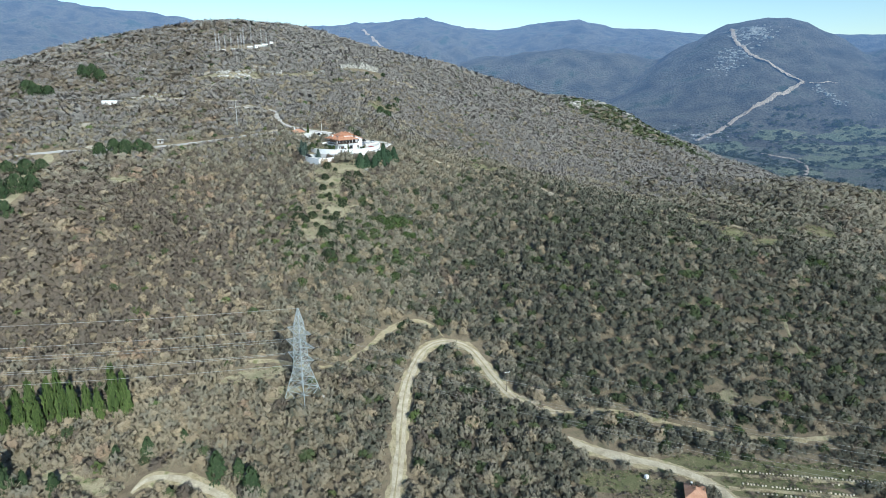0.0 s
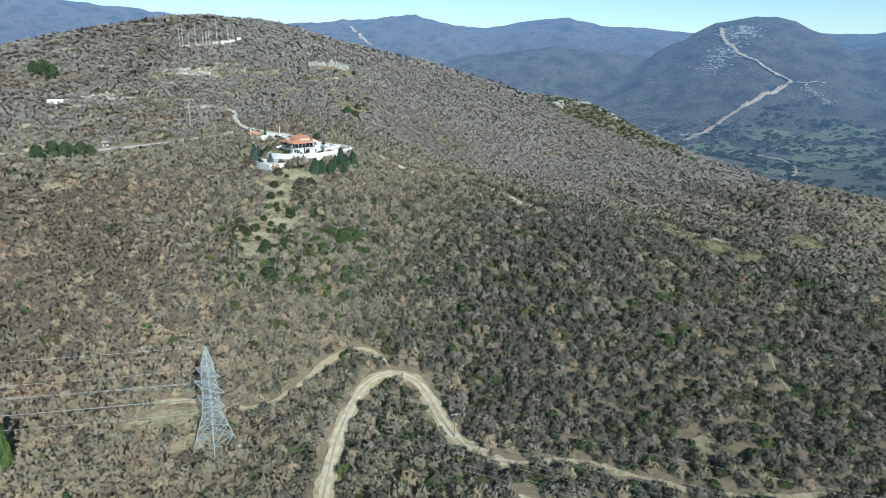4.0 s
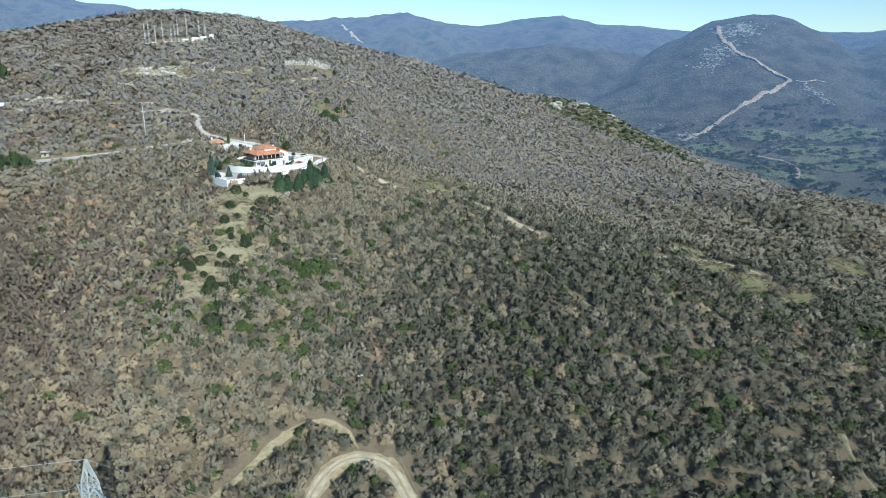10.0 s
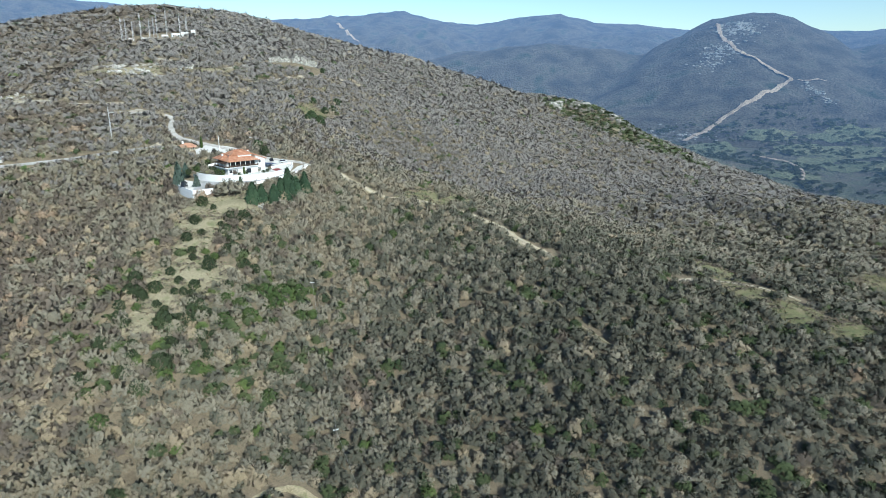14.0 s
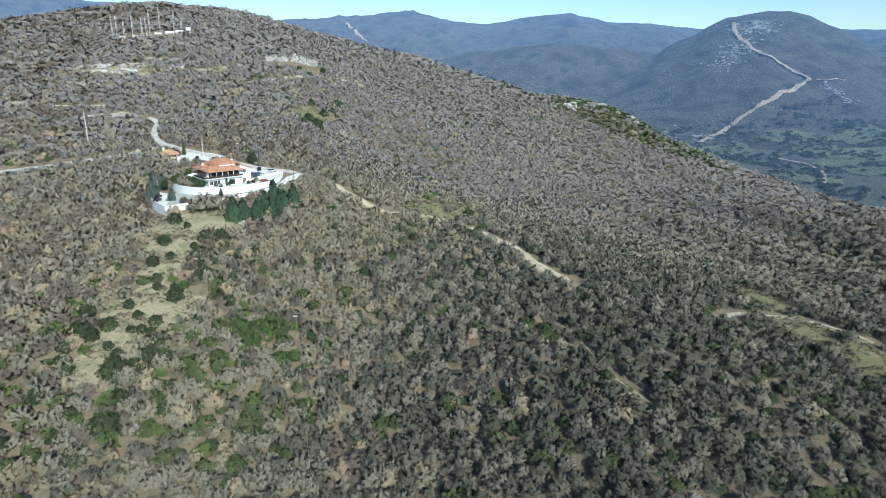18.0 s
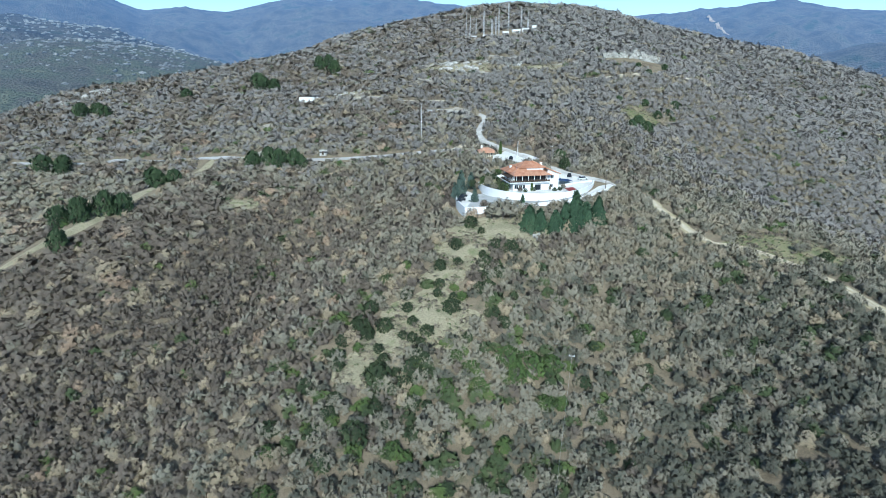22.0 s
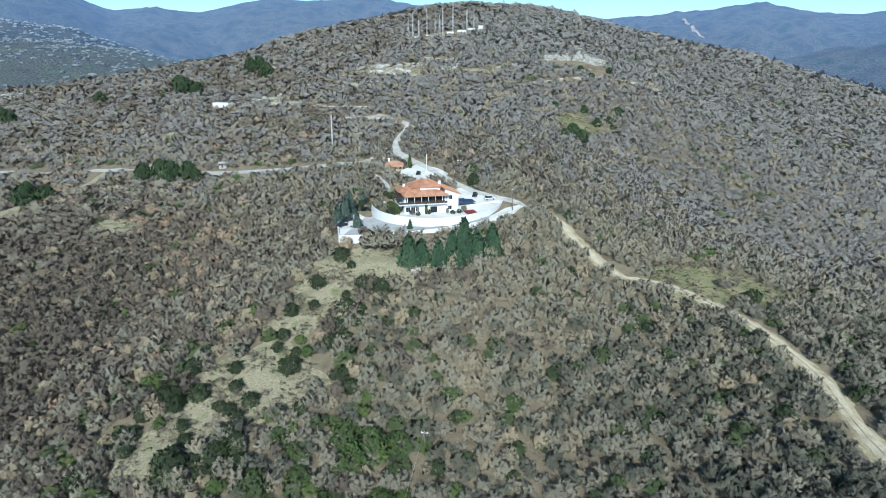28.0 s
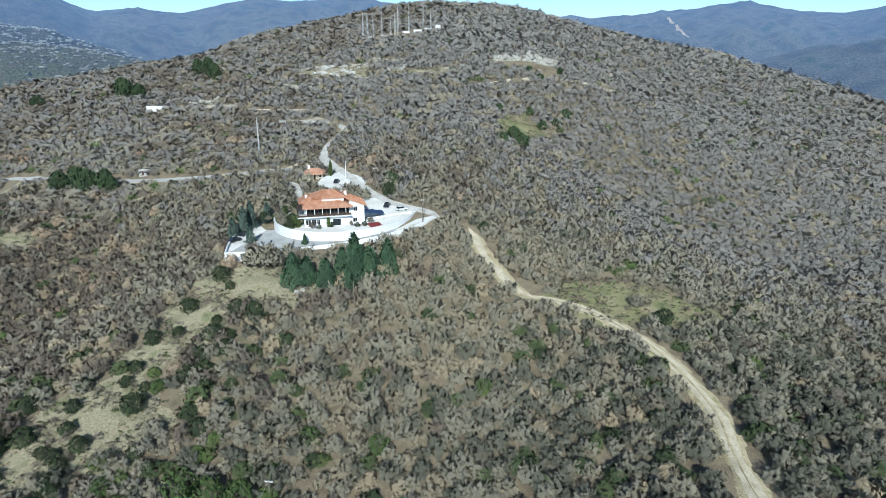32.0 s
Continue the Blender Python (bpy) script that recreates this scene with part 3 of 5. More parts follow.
for cx, cy, a, b, turn in STONY:
    V, F = blob(cx, cy, a * 1.2, b * 1.25, turn, rng, 5, 28)
    tagged(new("stony_ground", mesh_from("stony_ground", V, F, M_STONY, True)), "pale stony half-open ground among the scrub", "ground", kind="structure")


def free_of_ways(x, y, r):
    """Where no road, clearing or built plot lies within r."""
    ok = np.ones(len(x), bool)
    for p, half in WAY_POINTS:
        near = (x > p[:, 0].min() - 12) & (x < p[:, 0].max() + 12) & (y > p[:, 1].min() - 12) & (y < p[:, 1].max() + 12)
        i = np.where(near)[0]
        if len(i):
            d = np.hypot(x[i, None] - p[None, :, 0], y[i, None] - p[None, :, 1]).min(1)
            ok[i] &= d > half + 0.2 + 0.45 * r[i]
    for cx, cy, a, b, c, s in OPEN:
        u, v = (x - cx) * c + (y - cy) * s, -(x - cx) * s + (y - cy) * c
        ok &= (u / (a + 0.8)) ** 2 + (v / (b + 0.8)) ** 2 > 1 + 0.4 * ridged(x, y, 17) + 0.22 * np.sin(x * 12.9 + y * 78.2)
    for cx, cy, a, b, turn in STONY:
        c, s = math.cos(radians(turn)), math.sin(radians(turn))
        u, v = (x - cx) * c + (y - cy) * s, -(x - cx) * s + (y - cy) * c
        ok &= ~(((u / a / 1.15) ** 2 + (v / b / 1.25) ** 2 < 1) & (np.sin(x * 37.7 + y * 91.3) < 0.35))
    inside = np.ones(len(x), bool)                                  # the house plot
    for (ax, ay), (bx, by) in zip(PLOT, PLOT[1:] + PLOT[:1]):
        inside &= (bx - ax) * (y - ay) - (by - ay) * (x - ax) > -0.55 * r * math.hypot(bx - ax, by - ay)
    ok &= ~inside
    ok &= ~(((x + 2) / 13) ** 2 + ((y + 2) / 13) ** 2 < 1)         # the forecourt
    ok &= ~(((x + 78) / 34) ** 2 + ((y - 278) / 20) ** 2 < 1)      # the mast station
    ok &= ~(((x - 40) / 24) ** 2 + ((y - 176) / 10) ** 2 < 1)      # the ruin
    return ok


# ---- the wood: bare scrub oaks, each a porous crown of twig sprays over a few stems ----
def crown_template(rng, n, slender, size=0.3):
    """A unit crown of n fine sprays in a lumpy dome: radial brooms of twigs, and open flat sprays. Gives triangles and corner normals."""
    ph = rng.uniform(0, 6.28, 4)
    S, SN = np.zeros((n, 3, 3)), np.zeros((n, 3, 3))
    for k in range(n):
        d = rng.normal(0, 1, 3)
        d[2] = abs(d[2]) * 1.05 - 0.12
        d /= np.linalg.norm(d)
        a = math.atan2(d[1], d[0])
        reach = 0.84 * (1 + 0.13 * math.sin(2 * a + ph[0]) + 0.12 * math.sin(3 * a + ph[1]) * (1 - d[2] ** 2) + 0.12 * math.sin(5 * d[2] + a + ph[2]) + 0.07 * math.sin(7 * a + 4 * d[2] + ph[3]))
        c = d * reach * rng.uniform(0.4, 1.0) ** 0.5
        side = np.cross(d, rng.normal(0, 1, 3))
        side /= np.linalg.norm(side)
        if rng.random() < slender:
            out = c + (d + rng.normal(0, 0.3, 3) + (0, 0, 0.3)) * rng.uniform(0.05, 0.18)
            w = size * rng.uniform(0.45, 0.8)
            S[k] = c * rng.uniform(0.4, 0.6), out + side * w, out - side * w * rng.uniform(0.5, 1.0)
        else:
            up = np.cross(side, d + rng.normal(0, 0.6, 3))
            up /= np.linalg.norm(up)
            w = size * rng.uniform(0.7, 1.25)
            S[k] = c - side * w - up * w * 0.6, c + side * w * 0.9 - up * w * 0.5, c + up * w * 1.1
        f = np.cross(S[k, 1] - S[k, 0], S[k, 2] - S[k, 0])
        f /= np.linalg.norm(f) + 1e-9
        for j in range(3):
            m = S[k, j] * 1.15 + (0, 0, 0.15) + 0.2 * f * np.sign(f @ d)
            SN[k, j] = m / (np.linalg.norm(m) + 1e-9)
    S[:, :, 2] = 0.2 + (S[:, :, 2] + 0.3) * 0.62
    return S, SN


def stems_template(rng, limbs):
    """A tapered trunk with limbs, as thin three-sided tubes."""
    tris = []

    def tube(p, q, r0, r1):
        p, q = np.array(p), np.array(q)
        d = (q - p) / np.linalg.norm(q - p)
        s = np.cross(d, (0.3, 0.9, 0.2))
        s /= np.linalg.norm(s)
        u = np.cross(d, s)
        ring = [(math.cos(a) * s + math.sin(a) * u) for a in (0, 2.094, 4.189)]
        for i in range(3):
            j = (i + 1) % 3
            tris.append((p + ring[i] * r0, p + ring[j] * r0, q + ring[j] * r1))
            tris.append((p + ring[i] * r0, q + ring[j] * r1, q + ring[i] * r1))

    tube((0, 0, -0.1), (0.02, 0.01, 0.3), 0.045, 0.03)
    for k in range(limbs):
        a, t = k * 6.283 / limbs + rng.uniform(-0.4, 0.4), rng.uniform(0.35, 0.7)
        tube((0.01, 0.01, 0.18 + 0.05 * k / limbs), (t * math.cos(a), t * math.sin(a), rng.uniform(0.55, 0.95)), 0.022, 0.006)
    return np.array(tris), None


def place(templates, x, y, z, radius, height, rng, lean=0.0):
    """Copies of the templates, turned and sized, as one array of triangles; their soft normals go to SOFT.
    lean: how far those follow the slope that the canopy covers."""
    out = []
    pick, turn = rng.integers(len(templates), size=len(x)), rng.uniform(0, 6.283, len(x))
    for k, (T, N) in enumerate(templates):
        i = np.where(pick == k)[0]
        if not len(i):
            continue
        c, s = np.cos(turn[i])[:, None, None], np.sin(turn[i])[:, None, None]
        r, h = radius[i][:, None, None], height[i][:, None, None]
        P = np.empty((len(i), *T.shape))
        P[..., 0] = (T[None, ..., 0] * c - T[None, ..., 1] * s) * r + x[i][:, None, None]
        P[..., 1] = (T[None, ..., 0] * s + T[None, ..., 1] * c) * r + y[i][:, None, None]
        P[..., 2] = T[None, ..., 2] * h + z[i][:, None, None]
        out.append(P.reshape(-1, 3, 3))
        TONES.append(np.repeat(rng.random(len(i)), len(T)))
        if N is not None:
            Q = np.empty_like(P)
            Q[..., 0] = N[None, ..., 0] * c - N[None, ..., 1] * s
            Q[..., 1] = N[None, ..., 0] * s + N[None, ..., 1] * c
            Q[..., 2] = N[None, ..., 2] + 0 * h
            if lean:
                g = np.stack([land(x[i] - 6, y[i]) - land(x[i] + 6, y[i]), land(x[i], y[i] - 6) - land(x[i], y[i] + 6), 12 + 0 * x[i]], -1)
                Q = Q + lean * (g / np.linalg.norm(g, axis=1)[:, None])[:, None, None]
                Q = Q / np.linalg.norm(Q, axis=-1, keepdims=True)
            SOFT.append(Q.reshape(-1, 3, 3))
    return np.concatenate(out) if out else np.zeros((0, 3, 3))


SOFT, TONES = [], []


def take_soft():
    """The soft normals of the triangles placed since the last call."""
    n = np.concatenate(SOFT) if SOFT else np.zeros((0, 3, 3))
    SOFT.clear()
    TONES.clear()
    return n


def take_tones():
    """The colour values of the triangles placed since the last call of take_soft."""
    return np.concatenate(TONES) if TONES else np.zeros(0)


rng = np.random.default_rng(11)
# near and far limit, sprays, share of twig brooms, size of a spray
LOD = [(0, 90, 132, 0.5, 0.225), (90, 180, 62, 0.45, 0.29), (180, 320, 25, 0.35, 0.41), (320, 540, 12, 0.3, 0.51), (540, 1150, 6, 0.2, 0.66)]
SPECIES = [("grey_scrub_wood", M_GREYTWIG, "dense grey leafless scrub oaks covering the hillside"),
           ("brown_scrub_wood", M_BROWNTWIG, "brownish leafless oaks among the grey scrub"),
           ("rusty_oak_wood", M_RUSTLEAF, "oaks holding rust-brown dry leaves"),
           ("pale_oak_wood", M_TANLEAF, "pale tan dry-leaved scrub trees"),
           ("evergreen_wood", M_GREENLEAF, "dark evergreen oaks and junipers in the scrub"),
           ("ivy_green_wood", M_YELLOWGREEN, "bright green ivy-clad and broom bushes"),
           ("hill_scrub_wood", M_HILLTWIG, "even grey leafless scrub on the far hill, haze painted in"),
           ("warm_scrub_wood", M_WARMTWIG, "tan-brown leafless scrub on the sunny slope"),
           ("dark_scrub_wood", M_DARKTWIG, "dark grey leafless scrub, slope shade painted into its colour")]
CROWNS = [[] for _ in SPECIES]
STEMS = []
# the middle line of the spur and its gully, for the fineness of the trees
AXIS = np.array([(12, -325), (50, -240), (72, -170), (62, -95)], float)


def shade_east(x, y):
    """How far a place belongs to the eastern slope, whose shade is painted with darker oaks."""
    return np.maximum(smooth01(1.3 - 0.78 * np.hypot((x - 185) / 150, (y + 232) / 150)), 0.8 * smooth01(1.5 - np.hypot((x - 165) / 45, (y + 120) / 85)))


def wood(x0, x1, y0, y1, step, near, far, count, slender, spray):
    """Trees on a loose grid, between two distances from the flight line."""
    gx, gy = np.meshgrid(np.arange(x0, x1, step), np.arange(y0, y1, step))
    x = (gx + rng.uniform(-0.48, 0.48, gx.shape) * step).ravel()
    y = (gy + rng.uniform(-0.48, 0.48, gx.shape) * step).ravel()
    d = np.full(len(x), 1e9)
    for a, b in zip(AXIS[:-1], AXIS[1:]):
        t = np.clip(((x - a[0]) * (b - a)[0] + (y - a[1]) * (b - a)[1]) / ((b - a) @ (b - a)), 0, 1)
        d = np.minimum(d, np.hypot(x - a[0] - t * (b - a)[0], y - a[1] - t * (b - a)[1]))
    keep = (d >= near) & (d < far)
    x, y = x[keep], y[keep]
    size = rng.uniform(0.68, 1.12, len(x)) * (1 + 0.1 * ridged(x, y, 90))
    radius = size * step * (0.84 if near < 150 else 1.08)
    # thin, stony places on the upper slopes
    thin = ridged(x + 300, y, 120) + 0.6 * ridged(x, y, 37)
    keep = free_of_ways(x, y, radius) & ~((thin > 1.15) & (rng.random(len(x)) < 0.5))
    x, y, radius, size = x[keep], y[keep], radius[keep], size[keep]
    z = land(x, y) - 1.0
    height = size * np.clip(step * 1.4, 5.0, 6.0) * rng.uniform(0.88, 1.12, len(x))
    north = smooth01((y - 20) / 120)                                 # the far hill is a plain grey, its haze put into the twigs
    west = smooth01((70 - x + 0.25 * (y + 100)) / 90) * (1 - 0.7 * north)
    tone = 0.5 * ridged(x, y, 150) + 0.7 * ridged(x + 50, y - 90, 45) + rng.normal(0, 0.32, len(x)) + 0.4 * west - 0.55 * north - 0.15 + 0.95 * north * smooth01((-30 - x) / 80)
    kind = np.select([tone > 1.2 - 0.15 * west + 0.8 * north, tone > 0.5], [2, 1], 0)
    brown = smooth01(1.45 - 0.85 * np.hypot((x + 122) / 85, (y + 155) / 115))    # browner young oaks in the western hollow
    brown = brown * smooth01((y + 232) / 35)
    kind = np.where((kind == 0) & (rng.random(len(x)) < 0.95 * brown), 1, kind)
    sunny = np.maximum(smooth01((60 - x) / 60) * smooth01((-170 - y) / 60), 0.6 * smooth01(1.3 - np.hypot((x - 62) / 55, (y + 80) / 60)))
    kind = np.where(((kind == 0) | ((kind == 1) & (rng.random(len(x)) < 0.4))) & (rng.random(len(x)) < 0.75 * sunny * (1 - 0.7 * brown)), 7, kind)
    kind = np.where((kind == 0) & (rng.random(len(x)) < smooth01((y + 60) / 160)), 6, kind)
    upper = smooth01((y + 75) / 50) * (1 - 0.5 * smooth01((y - 120) / 120))
    kind = np.where(((kind == 0) | (kind == 6)) & (ridged(x + 70, y - 30, 34) + rng.normal(0, 0.35, len(x)) > 0.45) & (rng.random(len(x)) < 0.75 * upper), 7, kind)
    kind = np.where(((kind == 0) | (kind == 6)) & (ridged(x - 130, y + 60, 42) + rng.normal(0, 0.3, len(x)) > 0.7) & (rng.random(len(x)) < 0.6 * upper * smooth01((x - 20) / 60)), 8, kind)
    bend = np.exp(-((x - 52) / 34) ** 2 - ((y + 268) / 34) ** 2)
    bend += 1.6 * np.exp(-((x - 122) / 34) ** 2 - ((y + 297 + 0.35 * (x - 122)) / 7) ** 2)
    tan = 0.45 * bend + 0.65 * ridged(x + 20, y + 40, 38) + rng.normal(0, 0.5, len(x)) + 0.35 * west - 0.5 * smooth01((y + 80) / 100) - 0.6 * north
    kind = np.where(tan > 1.1 - 0.15 * smooth01((-70 - y) / 60) * (1 - shade_east(x, y)), 3, kind)
    green = ridged(x - 200, y + 70, 110) + rng.normal(0, 0.45, len(x))
    kind = np.where((green > 1.35) | (rng.random(len(x)) < 0.012), 4, kind)
    side = ((x - 10) / 45) ** 2 + ((y + 140) / 40) ** 2 < 1         # greener brush round the house meadow
    kind = np.where(side & (rng.random(len(x)) < 0.28), np.where(rng.random(len(x)) < 0.4, 5, 4), kind)
    kind = np.where(rng.random(len(x)) < 0.007, 5, kind)
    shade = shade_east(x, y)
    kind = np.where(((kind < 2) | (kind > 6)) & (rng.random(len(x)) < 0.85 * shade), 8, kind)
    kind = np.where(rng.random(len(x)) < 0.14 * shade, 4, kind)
    u, v = (x - 435) * 0.9 - (y - 370) * 0.43, (x - 435) * 0.43 + (y - 370) * 0.9
    kind = np.where(((u / 105) ** 2 + ((v + 18) / 50) ** 2 < 1) & (rng.random(len(x)) < 0.75), 4, kind)    # evergreens on the rocky knoll
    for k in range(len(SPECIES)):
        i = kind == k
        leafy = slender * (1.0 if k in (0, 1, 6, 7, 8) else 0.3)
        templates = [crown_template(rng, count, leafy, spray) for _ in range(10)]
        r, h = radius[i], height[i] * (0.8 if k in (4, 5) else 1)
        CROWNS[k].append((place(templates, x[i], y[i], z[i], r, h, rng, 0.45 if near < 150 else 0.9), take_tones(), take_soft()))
    if near == 0:
        STEMS.append(place([stems_template(rng, 0) for _ in range(2)], x, y, z, radius, height, rng))
        take_soft()


wood(-330, 420, -348, 330, 3.15, *LOD[0])
wood(-330, 420, -348, 330, 3.15, *LOD[1])
wood(-420, 520, -348, 420, 3.15, *LOD[2])
wood(-620, 760, -348, 640, 3.7, *LOD[3])
wood(-760, 940, -348, 860, 4.8, *LOD[4])
wood(-190, 300, -500, -348, 4.6, 0.5, 400, 14, 0.4, 0.45)
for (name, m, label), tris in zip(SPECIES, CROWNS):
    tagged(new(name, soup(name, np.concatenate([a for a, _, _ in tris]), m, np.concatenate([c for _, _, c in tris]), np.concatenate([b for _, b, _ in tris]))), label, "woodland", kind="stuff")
tagged(new("woodland_stems", soup("woodland_stems", np.concatenate(STEMS), M_BARK)), "thin grey stems of the scrub oaks", "woodland", kind="stuff")

# dry tufts and low brush over the meadows, thicker towards their edges
for name, m, share, label in (("dry_grass_tufts", M_TANLEAF, 0.5, "dry tan grass tufts on the open meadows"), ("low_brush", M_BROWNTWIG, 0.25, "low brown brush along the meadow edges"), ("green_tufts", M_YELLOWGREEN, 0.22, "small green herbs on the open meadows")):
    tx, ty = [], []
    for cx, cy, a, b, c, s in OPEN:
        n = int(a * b * 3.14 * 1.1 * share)
        k, t = rng.uniform(0.05, 1.15, n) ** 0.4, rng.uniform(0, 6.283, n)
        u, v = a * k * np.cos(t), b * k * np.sin(t)
        tx.append(cx + u * c - v * s)
        ty.append(cy + u * s + v * c)
    tx, ty = np.concatenate(tx), np.concatenate(ty)
    tr = rng.uniform(0.25, 0.65, len(tx)) * (2.2 if m is M_BROWNTWIG else 1.1)
    tris = place([crown_template(rng, 14, 0.5, 0.4) for _ in range(6)], tx, ty, land(tx, ty) + 0.05, tr, tr * rng.uniform(0.7, 1.3, len(tx)), rng, 0.8)
    tagged(new(name, soup(name, tris, m, take_soft())), label, "grass", kind="stuff")


# ---- house on its terraces (plan frame: x along the front, y to the back) ----
HOUSE = pose(9.8, -52.5, -4.9, 0, 0, 31)
WALL_UP = [(-7.5, -40), (-4, -47), (1, -53), (9, -58.3), (17, -59.6), (25, -58), (32, -50.8), (36, -43), (38.2, -34), (37.6, -27)]
WALL_LOW = [(-2.5, -75.4), (3, -73.9), (9, -71.6), (17, -67.5), (26, -61.5), (34, -53.8), (40, -44), (43.6, -35), (45.5, -28)]


def curved(line, step=2.0):
    return [tuple(p) for p in resample(line, step)]


def wall_run(name, line, low, high, thick, material, parent, piece="wall_panel"):
    """A wall along a plan line, in panels that butt end to end; low and high run from its start to its end."""
    p = curved(line, 3.2)
    n = len(p)
    for k in range(n - 1):
        a, b = Vector(p[k]), Vector(p[k + 1])
        d = (b - a).normalized()
        s = Vector((-d.y, d.x)) * thick / 2
        f0, f1 = k / (n - 1), (k + 1) / (n - 1)
        lo = [low[0] + (low[1] - low[0]) * f for f in (f0, f1)]
        hi = [high[0] + (high[1] - high[0]) * f for f in (f0, f1)]
        bm = prism_bm([tuple(a - s), tuple(b - s), tuple(b + s), tuple(a + s)], [lo[0], lo[1], lo[1], lo[0]], [hi[0], hi[1], hi[1], hi[0]])
        part(piece, bm, parent, material=material)


up, low = curved(WALL_UP, 2.5), curved(WALL_LOW, 2.5)
terrace = prism_bm(up + [(30, -18), (8, -20), (-6, -30)], -12, -4.9)
tagged(part("upper_terrace", terrace, None, material=M_PAVE), "pale paved upper terrace round the house", "terrace", kind="structure")
drive = prism_bm(low + up[::-1], -15, [-7.6 + 2.8 * k / (len(low) - 1) for k in range(len(low))] + [-7.6 + 2.8 * k / (len(up) - 1) for k in range(len(up))][::-1])
tagged(part("lower_drive", drive, None, material=M_ASPHALT), "grey paved lower drive between two white walls", "drive", kind="structure")
lot = prism_bm([(-2.5, -75.4), (1, -53), (-4, -47), (-7.5, -40), (-14, -43), (-12.6, -56)], -14, -7.66)
tagged(part("parking_lot", lot, None, material=M_PAVE), "grey gravel parking yard beside the house", "parking", kind="structure")


def drape(name, poly, material, floor, label, category, lift=0.16, step=1.5):
    """Paving laid over the ground inside a convex plan outline, never lower than the given level."""
    xs, ys = [a for a, _ in poly], [b for _, b in poly]
    nx, ny = int((max(xs) - min(xs)) / step) + 2, int((max(ys) - min(ys)) / step) + 2
    V = [(min(xs) + i * step - 0.1, min(ys) + j * step - 0.1, 0) for j in range(ny) for i in range(nx)]
    F = [(j * nx + i, j * nx + i + 1, (j + 1) * nx + i + 1, (j + 1) * nx + i) for j in range(ny - 1) for i in range(nx - 1)]
    bm = bmesh.new()
    vs = [bm.verts.new(v) for v in V]
    for f in F:
        bm.faces.new([vs[i] for i in f])
    for (ax, ay), (bx, by) in zip(poly, poly[1:] + poly[:1]):
        bmesh.ops.bisect_plane(bm, geom=bm.verts[:] + bm.edges[:] + bm.faces[:], plane_co=(ax, ay, 0), plane_no=(by - ay, ax - bx, 0), clear_outer=True)
    for v in bm.verts:
        v.co.z = max(float(land(v.co.x, v.co.y)) + lift, floor)
    for f in bm.faces:
        f.smooth = True
    bmesh.ops.recalc_face_normals(bm, faces=bm.faces)
    return tagged(part(name, bm, None, material=material), label, category, kind="structure")


drape("court_paving", [(18, -46), (25, -57), (31.5, -50.2), (35.7, -42.8), (37.9, -34), (38, -26), (22, -19), (12, -24), (6, -34)], M_PAVE, -4.88, "pale concrete court beside and behind the villa", "paving")
drape("garden_lawn", [(-7, -40.5), (-3.5, -46.5), (1.2, -52.4), (8, -52), (4, -38), (-2, -31)], M_GREENMEADOW, -4.87, "small green and brown garden beside the villa", "lawn")
drape("forecourt", [(-5, -17), (8, -13), (11, -3), (3, 5), (-8, 12), (-13, 5), (-10, -9)], M_PAVE, -20, "pale grey paved forecourt by the road", "forecourt", 0.2)
drape("dirt_yard", [(-42, 18), (-27, 13), (-20, 21), (-27, 31), (-36, 28)], M_DIRT, -20, "pale trodden earth beside the road", "yard", 0.13)
V, F = ribbon([(20, -62.6), (27, -58.6), (33, -52.6), (37.4, -46.5), (40.6, -39.5), (42.5, -33), (44.5, -28.5)], 4.6, 0.3, np.random.default_rng(2), 0.05)
V[:, 2] += 0.12
tagged(new("drive_paving", mesh_from("drive_paving", V, F, M_PAVE, True)), "pale worn concrete of the rising drive", "drive", kind="structure")
wu = thing("terrace_wall", pose(0, 0, 0), "tall curved white plastered terrace wall", "wall")
wall_run("terrace_wall", WALL_UP, (-9.0, -6.5), (-4.1, -3.0), 0.4, M_WHITE, wu)
wl = thing("boundary_wall", pose(0, 0, 0), "long white plastered boundary wall below the drive", "wall")
wall_run("boundary_wall", WALL_LOW, (-15, -8), (-6.9, -4.2), 0.4, M_WHITE, wl)
ws = thing("yard_wall", pose(0, 0, 0), "low white wall along the parking yard", "wall")
wall_run("yard_wall", [(-14, -43), (-12.8, -56), (-7.5, -67), (-2.6, -75.6)], (-15, -15), (-7.2, -7.0), 0.35, M_WHITE, ws)
wc = thing("court_wall", pose(0, 0, 0), "low white curving wall of the upper court", "wall")
wall_run("court_wall", [(37.0, -29.5), (32, -33), (27, -36), (25.5, -40)], (-5.2, -5.2), (-2.6, -3.7), 0.35, M_WHITE, wc)
wg = thing("garden_wall", pose(0, 0, 0), "short white garden wall beside the bare trees", "wall")
wall_run("garden_wall", [(-17, -30), (-14, -26.5), (-11.5, -24.5)], (-8, -6), (-4.6, -3.0), 0.35, M_WHITE, wg)
wr = thing("roadside_wall", pose(0, 0, 0), "low white wall behind the villa", "wall")
wall_run("roadside_wall", [(-3, -31), (3, -26.5), (9, -24)], (-6, -5), (-2.7, -1.1), 0.35, M_WHITE, wr)

house = thing("house", HOUSE, "white two-storey villa with stepped terracotta tile roofs", "house")


